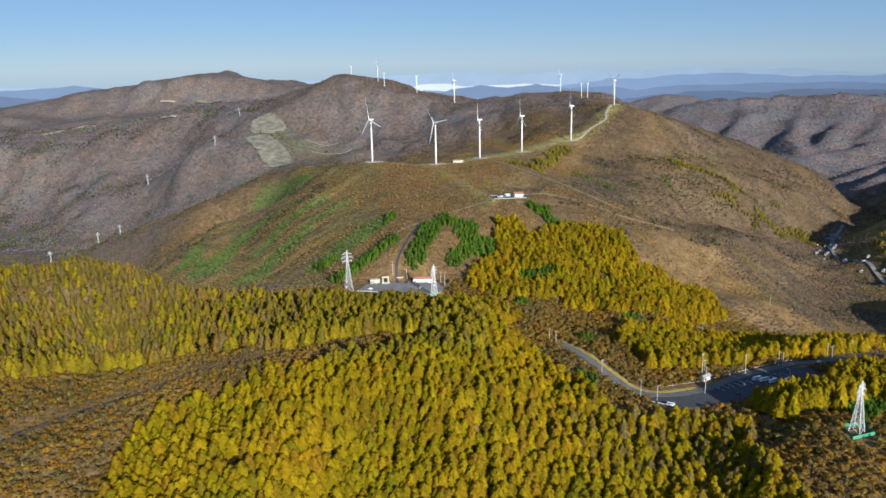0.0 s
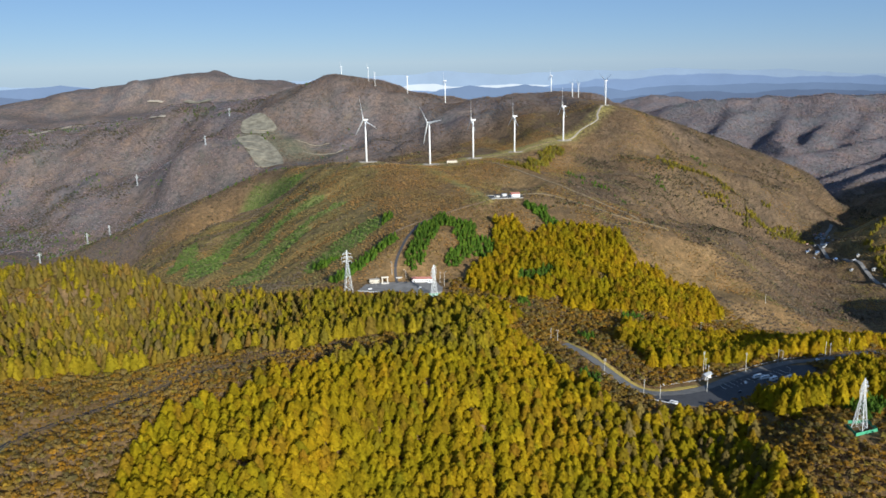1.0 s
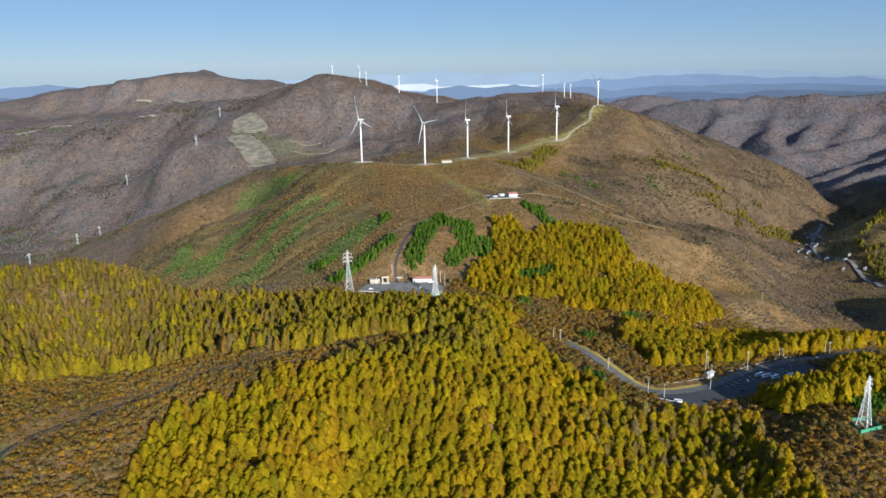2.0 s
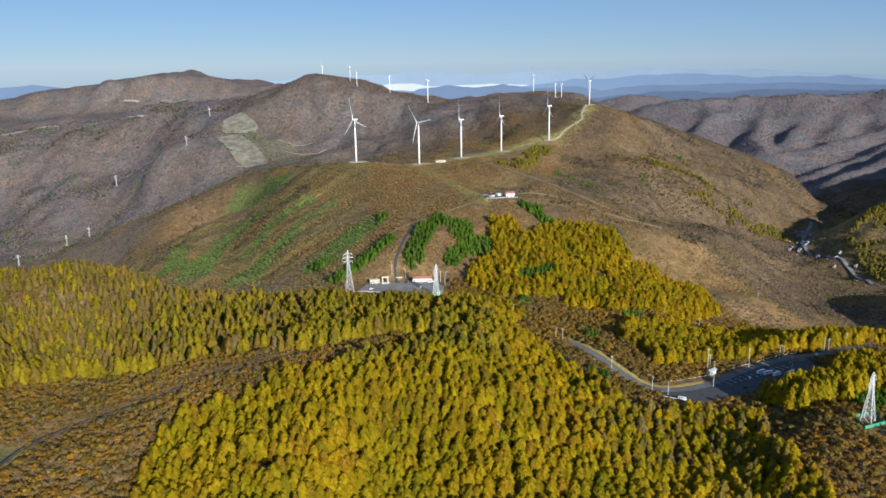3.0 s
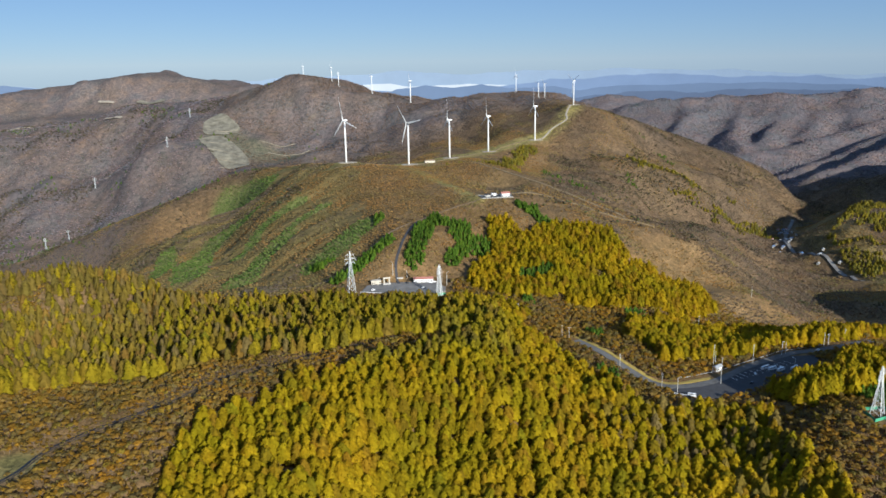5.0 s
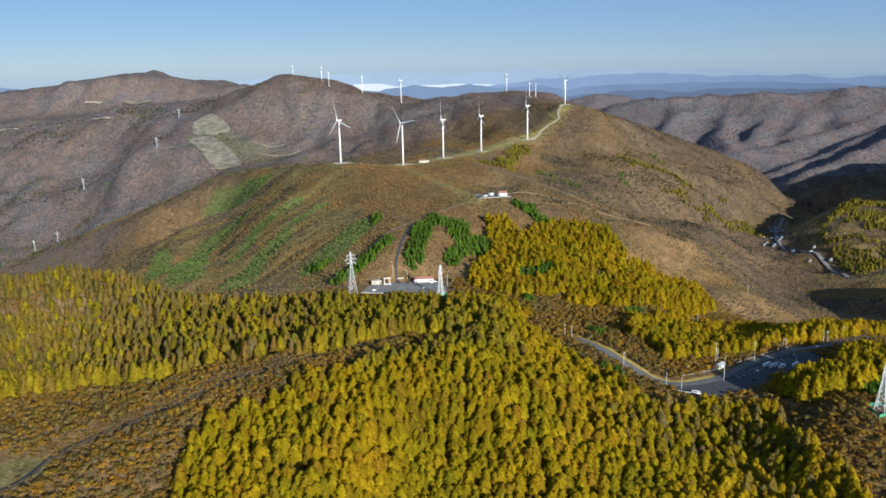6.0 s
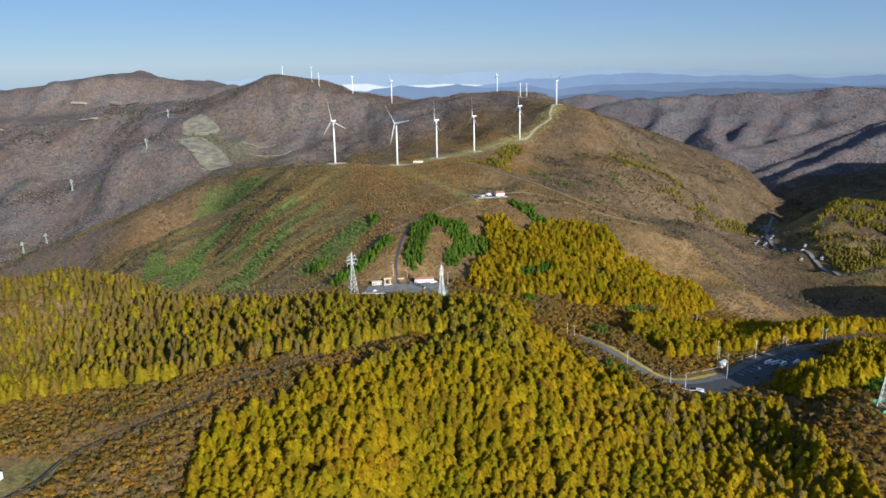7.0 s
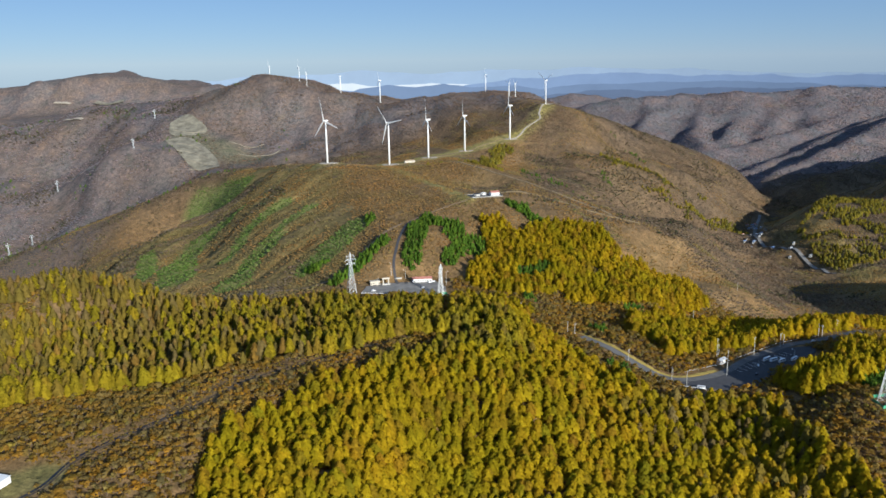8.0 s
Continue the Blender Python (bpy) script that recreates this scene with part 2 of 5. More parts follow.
# the main ridge from the saddle to the turbines
line((-21, 860, 70), (-17, 890, 86), (-4, 950, 95), (34, 1000, 99), (108, 1060, 119), (126, 1044, 116))
line((60, 1130, 119), (0, 1280, 124), (-74, 1410, 123), (44, 1458, 110), (137, 1564, 107), (242, 1695, 103), (366, 1766, 118), (440, 1850, 148), (509, 1938, 186))
line((509, 1938, 186), (480, 2150, 194), (410, 2380, 205), (309, 2450, 184), (229, 2550, 172), (27, 2650, 198), (-127, 2738, 250), (-243, 2738, 268), (-322, 2738, 236), (-450, 2850, 180), (-611, 3000, 170), (-800, 3100, 150))
# its flanks
line((126, 1056, 116), (185, 1068, 116), (243, 1064, 100), (285, 1050, 85), (322, 1040, 75), (358, 1030, 65), (395, 1015, 51))
line((147, 1340, 127), (224, 1200, 111), (261, 1140, 101), (300, 1085, 83))
line((241, 1420, 92), (306, 1330, 68), (345, 1240, 56), (366, 1180, 44), (410, 1130, 36))
line((248, 929, 82), (200, 990, 100), (126, 1044, 114), (180, 1200, 98))
line((162, 854, 70), (240, 850, 50), (315, 850, 25), (443, 950, -3), (560, 1000, -52))
line((360, 1400, 66), (431, 1623, 64), (420, 1720, 90))
line((450, 1280, 10), (617, 1460, -58))
line((509, 1938, 186), (563, 1960, 180), (680, 2010, 142), (791, 2050, 106), (950, 2030, 50), (1070, 2000, 3), (1144, 1850, -78))
line((700, 1800, 60), (820, 1780, 20), (948, 1753, -14))
line((-150, 900, 40), (-200, 1000, 26), (-286, 1150, 10), (-350, 1250, -20))
line((-74, 1410, 123), (-150, 1440, 84), (-286, 1456, 8))
line((-150, 1180, 74), (-116, 1090, 76), (-105, 990, 70), (-100, 920, 60))
line((-30, 1180, 108), (-10, 1080, 100), (-20, 980, 92))
line((-190, 1570, 76), (-300, 1600, 6), (-405, 1763, -90), (-480, 1600, -110))
line((-74, 1410, 123), (-130, 1560, 104), (-151, 1700, 86), (-234, 1800, 70), (-338, 1900, 46), (-469, 1930, -10), (-589, 1960, -59), (-773, 2000, -132), (-908, 2050, -179))
line((44, 1458, 110), (10, 1600, 88), (-40, 1780, 56))
# the bowl behind the turbines, the deep valley to the left
line((366, 1766, 118), (385, 1950, 142), (400, 2150, 176), (410, 2380, 203))
line((220, 1960, 84), (60, 1970, 62), (-60, 1950, 46), (-200, 2050, 30), (-373, 2224, 22), (-520, 2120, -60), (-700, 2120, -140))
line((-494, 2591, 130), (-440, 2400, 74), (-373, 2224, 22))
line((-322, 2738, 236), (-494, 2591, 132), (-558, 2656, 142), (-633, 2543, 71), (-860, 2522, -70), (-924, 2242, -194))
line((-300, 900, 0), (-500, 1050, -100), (-640, 1400, -150), (-760, 1800, -190), (-1000, 2150, -205), (-1500, 2500, -190), (-2400, 2600, -200))
# far ridges on the left
line((-700, 3200, 110), (-1074, 3268, 83), (-1362, 3200, 57), (-1555, 3000, 35), (-2000, 2900, 10), (-2700, 2700, -20))
line((-626, 4300, 192), (-1060, 4300, 266), (-1258, 4300, 240), (-1654, 4300, 180), (-2151, 4200, 101), (-3000, 4000, 60))
line((-1500, 3700, 60), (-900, 3700, 110), (-500, 3600, 90))
line((-200, 3300, 60), (300, 3200, 20), (900, 3000, -60))
# the valley to the right and the mountains beyond it
line((560, 860, -62), (640, 1050, -78), (780, 1250, -90), (800, 1450, -92), (980, 1680, -100), (1150, 1850, -108), (1260, 2150, -96), (1240, 2350, -80), (1150, 2800, -70), (900, 3000, -60))
line((1100, 2900, 20), (1332, 2523, -19), (1500, 2700, 40), (1573, 3400, 137))
line((870, 1240, -62), (945, 1390, -28), (1015, 1490, -14), (1150, 1530, -18))
line((1250, 1380, -20), (1400, 1330, 20), (1600, 1350, 60), (2300, 1400, 160))
line((900, 1050, -70), (1060, 1200, -52), (1300, 1150, -20), (1700, 1150, 40), (2300, 1000, 120))
# hill out of view on the right, set there to shade the valley
line((735, 740, -5), (790, 770, 26), (850, 790, 24), (930, 800, 0), (1100, 760, -10), (1400, 700, 40))
# the parking ground, the hill with the pylon beside it, the gully
line((150, 578, 33), (234, 575, 30), (300, 600, 30), (385, 640, 29))
line((292, 464, 52), (340, 440, 54), (450, 400, 60), (650, 330, 70))
line((249, 461, 38), (215, 500, 22), (180, 479, 12), (165, 420, 6), (150, 330, -20))
line((292, 464, 52), (274, 400, 34), (270, 330, 12))
line((300, 520, 42), (345, 545, 40), (420, 560, 34), (520, 620, 10))
line((131, 650, 42), (106, 690, 45), (60, 760, 54))
line((260, 690, 20), (330, 740, 4), (430, 820, -20), (560, 880, -58))
line((160, 700, 36), (200, 780, 40))
# behind the camera
line((-1500, -400, 60), (-500, -300, 20), (300, -300, 10), (1200, -300, 90), (2500, -400, 160))
line((-2500, 800, -60), (-1500, 700, -20), (-1000, 500, 10))
line((-3000, 5200, 60), (0, 5200, 0), (3000, 5200, 60))


def value_noise(x, y, seed):
    ix, iy = np.floor(x).astype(np.int64), np.floor(y).astype(np.int64)
    fx, fy = x - ix, y - iy

    def h(a, b):
        v = (a * 374761393 + b * 668265263 + seed * 1442695041) & 0xFFFFFFFF
        v = ((v ^ (v >> 13)) * 1274126177) & 0xFFFFFFFF
        return ((v ^ (v >> 16)) & 0xFFFF) / 65535.0

    sx, sy = fx * fx * (3 - 2 * fx), fy * fy * (3 - 2 * fy)
    top = h(ix, iy) * (1 - sx) + h(ix + 1, iy) * sx
    low = h(ix, iy + 1) * (1 - sx) + h(ix + 1, iy + 1) * sx
    return top * (1 - sy) + low * sy


def fbm(x, y, size, octaves, seed):
    total, amp, norm = 0, 1.0, 0
    for k in range(octaves):
        total = total + amp * value_noise(x / size, y / size, seed + k)
        norm += amp
        amp, size = amp * 0.5, size * 0.5
    return total / norm


def level(z, x, y, cx, cy, rx, ry, turn, height, soft):
    """Levels the land to a pad with rounded ends."""
    c, s = math.cos(radians(turn)), math.sin(radians(turn))
    u, v = (x - cx) * c + (y - cy) * s, -(x - cx) * s + (y - cy) * c
    d = np.hypot(np.maximum(np.abs(u) - rx, 0), np.maximum(np.abs(v) - ry, 0))
    k = np.clip(1 - d / soft, 0, 1)
    k = k * k * (3 - 2 * k)
    return z * (1 - k) + height * k


RIDGES = []


def ridge(near_side, far_side, *pts):
    """The crest of a mountain or of one of its ribs, with the fall of its two sides."""
    RIDGES.append((near_side, far_side, np.array(pts, float)))


# the mountain wall beyond the valley, its ribs, and the spurs that come down to the valley floor
ridge(0.42, 0.5, (1180, 3330, 110), (1282, 3300, 126), (1554, 3250, 137), (1690, 3200, 143), (1769, 3150, 153), (1901, 3100, 142), (2009, 3100, 154), (2108, 3050, 173), (2208, 3000, 167), (2354, 2950, 163), (2900, 2900, 190))
ridge(0.5, 0.62, (1626, 3180, 128), (1545, 3020, 70), (1390, 2800, 14), (1336, 2600, -11))
ridge(0.5, 0.66, (1830, 3130, 140), (1755, 3030, 98), (1670, 2920, 59), (1472, 2720, 4))
ridge(0.5, 0.66, (1985, 3090, 140), (1900, 2990, 98), (1792, 2880, 58), (1631, 2720, 10))
ridge(0.5, 0.66, (2120, 3040, 160), (2040, 2960, 110), (1911, 2830, 58))
ridge(0.5, 0.62, (1400, 3270, 120), (1350, 3100, 78), (1250, 2950, 30))
ridge(0.4, 0.62, (2900, 3000, 230), (2403, 2900, 136), (2232, 2850, 96), (2001, 2780, 56), (1835, 2720, 32), (1557, 2620, -4), (1331, 2540, -31), (1270, 2510, -60))
ridge(0.4, 0.5, (2900, 2850, 190), (2238, 2700, 85), (2097, 2650, 70), (1787, 2520, 18), (1620, 2440, -18), (1439, 2360, -44), (1286, 2280, -63), (1230, 2250, -90))
ridge(0.38, 0.5, (2700, 2560, 230), (1976, 2400, 96), (1837, 2360, 60), (1671, 2280, 16), (1510, 2200, -8), (1364, 2130, -26), (1257, 2080, -49), (1190, 2040, -90))
ridge(0.36, 0.5, (2600, 2300, 150), (1877, 2150, 14), (1653, 2080, -14), (1459, 2000, -24), (1298, 1930, -32), (1165, 1860, -66))
# wooded hill's crest; its unseen right end is raised to cast shade
ridge(0.22, 0.45, (1960, 1440, 190), (1480, 1460, 100), (1290, 1475, 34), (1180, 1500, -26), (1096, 1530, -46), (1032, 1570, -56), (1010, 1600, -70))
# unseen knob right of the view, added to darken the valley beyond
ridge(0.3, 0.85, (1290, 1475, 34), (1325, 1560, 64), (1420, 1600, 100), (1700, 1650, 170))
ridge(0.34, 0.45, (2400, 2050, 110), (1654, 1900, -10), (1439, 1820, -36), (1261, 1740, -52), (1100, 1660, -80))


# the lower hills behind the wall's end
ridge(0.3, 0.35, (900, 3560, 95), (1090, 3600, 118), (1186, 3600, 139), (1310, 3600, 128), (1440, 3560, 95), (1560, 3500, 60))
ridge(0.3, 0.35, (1186, 3600, 136), (1130, 3420, 60), (1080, 3250, 0))


def wall_edge(y):
    """Where the valley floor ends and the mountains beyond it begin."""
    return np.interp(y, [1380, 1470, 1600, 1760, 1900, 2100, 2500, 2900, 3100, 3500], [4000, 1080, 1030, 1060, 1080, 1130, 1190, 1150, 1000, 850])


def wall_land(x, y):
    """The mountains beyond the valley: sharp crests that fall away on both sides."""
    low = -112 + np.clip(x - 1200, 0, 2000) * 0.03
    sx, sy = x + (fbm(x, y, 110, 3, 61) - 0.5) * 46, y + (fbm(x, y, 110, 3, 62) - 0.5) * 46
    total = np.exp(low / 7)
    for near_side, far_side, pts in RIDGES:
        top = np.full_like(x, -200.0)
        for a, b in zip(pts[:-1], pts[1:]):
            d = b - a
            u = np.clip(((sx - a[0]) * d[0] + (sy - a[1]) * d[1]) / (d[0] ** 2 + d[1] ** 2), 0, 1)
            ox, oy = sx - a[0] - u * d[0], sy - a[1] - u * d[1]
            fall = np.where(ox * 0.5 - oy > 0, near_side, far_side)
            top = np.maximum(top, a[2] + u * d[2] - fall * np.hypot(ox, oy))
        total = total + np.exp(top / 7)
    z = 7 * np.log(total)
    rib = np.abs(fbm(x, y, 120, 4, 67) - 0.5) * 2
    return z + (rib - 0.3) * 15 * np.clip((z + 100) / 60, 0, 1)


def bare_land(x, y):
    """The land between its lines, and how far the next line is."""
    top, total, near = np.zeros_like(x), np.zeros_like(x), np.full_like(x, 1e9)
    for pts in LINES:
        best, height, share = np.full_like(x, 1e18), np.zeros_like(x), np.zeros_like(x)
        for a, b in zip(pts[:-1], pts[1:]):
            d = b - a
            u = np.clip(((x - a[0]) * d[0] + (y - a[1]) * d[1]) / (d[0] ** 2 + d[1] ** 2), 0, 1)
            q = (x - a[0] - u * d[0]) ** 2 + (y - a[1] - u * d[1]) ** 2
            k = (q + 9.0) ** -2.5
            best, height, share = np.minimum(best, q), height + k * (a[2] + u * d[2]), share + k
        height = height / share
        w = (best + 144.0) ** -1.6
        top, total, near = top + w * height, total + w, np.minimum(near, best)
    return top / total, np.sqrt(near)


def land(x, y):
    """The height of the ground."""
    x, y = np.asarray(x, float), np.asarray(y, float)
    z, near = bare_land(x, y)
    mild = 10 + 34 * np.clip((y - 860) / 120, 0, 1) - 22 * np.clip((y - 1950) / 200, 0, 1)
    crisp = np.clip((x - 110) / 60, 0, 1) * np.clip((460 - x) / 60, 0, 1) * np.clip((y - 960) / 40, 0, 1) * np.clip((1400 - y) / 80, 0, 1)
    mild = mild * (1 - crisp) + 9 * crisp
    for k in range(6):
        side, _ = bare_land(x + mild * math.cos(k * math.pi / 3), y + mild * math.sin(k * math.pi / 3))
        z = z + side
    z = z / 7
    far = np.clip((y - 900) / 1600, 0, 1)
    gully = np.abs(fbm(x, y, 170, 3, 11) - 0.5) * 2
    # ribs and gullies that run down the flanks of the main ridge
    east = np.clip((x - 110 - (y - 1050) * 0.42 - 70) / 120, 0, 1) * np.clip((1050 - x) / 200, 0, 1) * np.clip((y - 1080) / 150, 0, 1) * np.clip((1950 - y) / 150, 0, 1)
    west = np.clip((-40 - x) / 80, 0, 1) * np.clip((x + 460) / 100, 0, 1) * np.clip((y - 900) / 80, 0, 1) * np.clip((1780 - y) / 150, 0, 1)
    for share, ux, uy, period, size, seed in ((east, 0.5, 0.85, 150, 20, 33), (east, 0.3, 0.95, 61, 7, 35), (west, 0.6, -0.8, 88, 4, 37), (west, 0.6, -0.8, 37, 2.5, 39), (west, 0.6, -0.8, 19, 1.2, 43)):
        wave = (ux * x + uy * y) / period + 1.5 * fbm(x, y, period * 2.2, 3, seed)
        z = z + (np.abs((wave % 1.0) * 2 - 1) - 0.5) * size * share
    z = z + (gully - 0.25) * np.minimum(near, 60 + 140 * far) * (0.09 + 0.19 * far)
    z = z + (fbm(x, y, 60, 2, 31) - 0.5) * (3 + 3 * far)
    beyond = np.clip((x - wall_edge(y)) / 150, 0, 1)
    beyond = beyond * beyond * (3 - 2 * beyond)
    z = z * (1 - beyond) + wall_land(x, y) * beyond
    z = level(z, x, y, 132, 1045, 22, 10, 0, 115.5, 14)
    for cx, cy, cz in ((-74, 1412, 123), (44, 1458, 110), (137, 1564, 107), (242, 1695, 102.5), (366, 1766, 118), (509, 1938, 187)):
        z = level(z, x, y, cx, cy, 12, 12, 0, cz, 30)
    z = level(z, x, y, -25, 828, 45, 14, 0, 56.0, 18)
    z = level(z, x, y, 262, 592, 75, 18, 18, 30.0, 24)
    return z
# ---- end of terrain ----


def axis(lo, hi, mid, fine, grow):
    """Steps that widen away from the stretch mid."""
    out, p, s = list(np.arange(mid[0], mid[1], fine)), mid[1], fine
    while p < hi:
        out.append(p)
        s *= grow
        p += s
    out.append(hi)
    p, s = mid[0] - fine, fine
    while p > lo:
        out.append(p)
        s *= grow
        p -= s
    out.append(lo)
    return np.array(sorted(out))


def mesh_object(name, verts, faces, mats, parent=None, tint=None, index=None, smooth=False):
    """One mesh object from arrays; faces all have the same number of corners."""
    verts, faces = np.asarray(verts, np.float32), np.asarray(faces, np.int32)
    me = bpy.data.meshes.new(name)
    n, k = faces.shape
    me.vertices.add(len(verts))
    me.vertices.foreach_set("co", verts.ravel())
    me.loops.add(n * k)
    me.loops.foreach_set("vertex_index", faces.ravel())
    me.polygons.add(n)
    me.polygons.foreach_set("loop_start", np.arange(0, n * k, k, dtype=np.int32))
    if index is not None:
        me.polygons.foreach_set("material_index", np.asarray(index, np.int32))
    me.polygons.foreach_set("use_smooth", np.full(n, smooth))
    if tint is not None:
        me.attributes.new("tint", "FLOAT", "POINT").data.foreach_set("value", np.asarray(tint, np.float32))
    for m in mats:
        me.materials.append(m)
    me.update(calc_edges=True)
    ob = new(name, me)
    ob.parent = parent
    return ob


xs = axis(-3600, 3600, (-480, 560), 6.0, 1.018)
ys = axis(-700, 4990, (360, 1150), 6.0, 1.012)
gx, gy = np.meshgrid(xs, ys)
gz = land(gx, gy)
cols, rws = len(xs), len(ys)
cell = (np.arange(rws - 1)[:, None] * cols + np.arange(cols - 1)[None, :]).ravel()
ground = mesh_object("ground", np.stack([gx.ravel(), gy.ravel(), gz.ravel()], 1), np.stack([cell, cell + 1, cell + cols + 1, cell + cols], 1), [GROUND], smooth=True)
fx, fy = gx.ravel(), gy.ravel()
wander = (fbm(fx, fy, 120, 4, 51) - 0.5) * 2


def cover(name, value):
    ground.data.attributes.new(name, "FLOAT", "POINT").data.foreach_set("value", np.clip(value, 0, 1).astype(np.float32))


def near_line(pts, reach, soft):
    d = np.full(fx.shape, 1e9)
    for (ax, ay), (bx, by) in zip(pts[:-1], pts[1:]):
        ux, uy = bx - ax, by - ay
        u = np.clip(((fx - ax) * ux + (fy - ay) * uy) / (ux * ux + uy * uy), 0, 1)
        d = np.minimum(d, np.hypot(fx - ax - u * ux, fy - ay - u * uy))
    return np.clip((reach - d) / soft + wander * 0.5, 0, 1)


left_side = np.clip((-420 - fx + (fy - 2000) * 0.5 + wander * 60) / 80, 0, 1)
behind = np.clip((fy - 2080 + wander * 60 + np.abs(fx - 300) * 0.1) / 150, 0, 1)
# far slopes take the haze-tinted wood colour, fully on the right
cover("wood", np.maximum(left_side * np.clip((fy - 1350) / 200, 0, 1), behind) * np.where(fx < 900, 0.68 + wander * 0.3, 1.0))
west_flank = np.clip((-20 - fx) / 80, 0, 1) * np.clip((fy - 850) / 40, 0, 1) * np.clip((1750 - fy) / 100, 0, 1)
cover("rill", np.maximum(west_flank, 0.45 * np.clip((fy - 860) / 60, 0, 1) * np.clip((1450 - fy) / 80, 0, 1)))
east_flank = np.clip((fx - 120 - (fy - 1050) * 0.36 + wander * 40) / 90, 0, 1) * np.clip((fy - 960) / 120, 0, 1) * np.clip((1150 - fx) / 150, 0, 1)
valley_floor = near_line([(1020, 1640), (910, 1480), (880, 1320), (850, 1160), (760, 1020)], 62, 40)
cover("brown", np.maximum(east_flank * (0.7 + wander * 0.5) * (1 - 0.8 * valley_floor), 0.65 * np.clip((fy - 1780) / 120, 0, 1)))
cover("grass", np.maximum(0.35 * valley_floor, np.maximum(near_line([(-110, 1420), (44, 1470), (137, 1575), (242, 1705), (366, 1776), (440, 1850), (520, 1945)], 40, 26), near_line([(104, 1031), (90, 1120), (60, 1230), (30, 1340)], 14, 10)) * 0.9))
tagged(ground, "brown autumn mountain land with leaf litter and dry grass", "ground", kind="structure")


def surface(x, y):
    """The height of the ground as it is built, between the corners of its faces."""
    x, y = np.asarray(x, float), np.asarray(y, float)
    i = np.clip(np.searchsorted(xs, x) - 1, 0, cols - 2)
    j = np.clip(np.searchsorted(ys, y) - 1, 0, rws - 2)
    u, v = np.clip((x - xs[i]) / (xs[i + 1] - xs[i]), 0, 1), np.clip((y - ys[j]) / (ys[j + 1] - ys[j]), 0, 1)
    return (gz[j, i] * (1 - u) + gz[j, i + 1] * u) * (1 - v) + (gz[j + 1, i] * (1 - u) + gz[j + 1, i + 1] * u) * v


# ---- trees ----
def larch_shape(rng, sprays):
    """A larch one unit high: trunk, narrow core and drooping sprays of needles."""
    v, f, mi = [], [], []

    def tri(a, b, c, m=0):
        k = len(v)
        v.extend((a, b, c))
        f.append((k, k + 1, k + 2))
        mi.append(m)

    lean, full = rng.uniform(-0.02, 0.02, 2), rng.uniform(0.38, 0.6)
    for k in range(3):
        a, b = 2 * math.pi * k / 3, 2 * math.pi * (k + 1) / 3
        tri((0.013 * math.cos(a), 0.013 * math.sin(a), -0.05), (0.013 * math.cos(b), 0.013 * math.sin(b), -0.05), (lean[0], lean[1], 0.9), 1)
    for k in range(5):
        a, b = 2 * math.pi * k / 5, 2 * math.pi * (k + 1) / 5
        r = 0.2
        tri((r * math.cos(a), r * math.sin(a), 0.2), (r * math.cos(b), r * math.sin(b), 0.2), (lean[0], lean[1], 0.98))
    for k in range(sprays):
        u = (k + rng.uniform(0, 1)) / sprays
        z = 0.16 + 0.82 * u ** 1.05
        r = (0.02 + 0.37 * (1 - z) ** full * min(1, (z + 0.12) / 0.42)) * rng.uniform(0.68, 1.22)
        a = k * 2.4 + rng.uniform(-0.5, 0.5)
        w = r * rng.uniform(0.2, 0.4) + 0.012
        c, s = math.cos(a), math.sin(a)
        drop = 0.45 + rng.uniform(0, 0.75)
        high, low = z + 0.5 * r * drop, z - 0.5 * r * drop
        if k % 3:      # a spray that widens outwards, or one that ends in a point
            tri((0.03 * r * c, 0.03 * r * s, high), (0.95 * r * c + w * s, 0.95 * r * s - w * c, low + rng.uniform(0, 0.03)), (0.95 * r * c - w * s, 0.95 * r * s + w * c, low + rng.uniform(0, 0.03)))
        else:
            tri((0.4 * r * c - w * s, 0.4 * r * s + w * c, z + 0.1 * r), (0.4 * r * c + w * s, 0.4 * r * s - w * c, z + 0.1 * r), (1.1 * r * c, 1.1 * r * s, low))
    return np.array(v), np.array(f), np.array(mi)


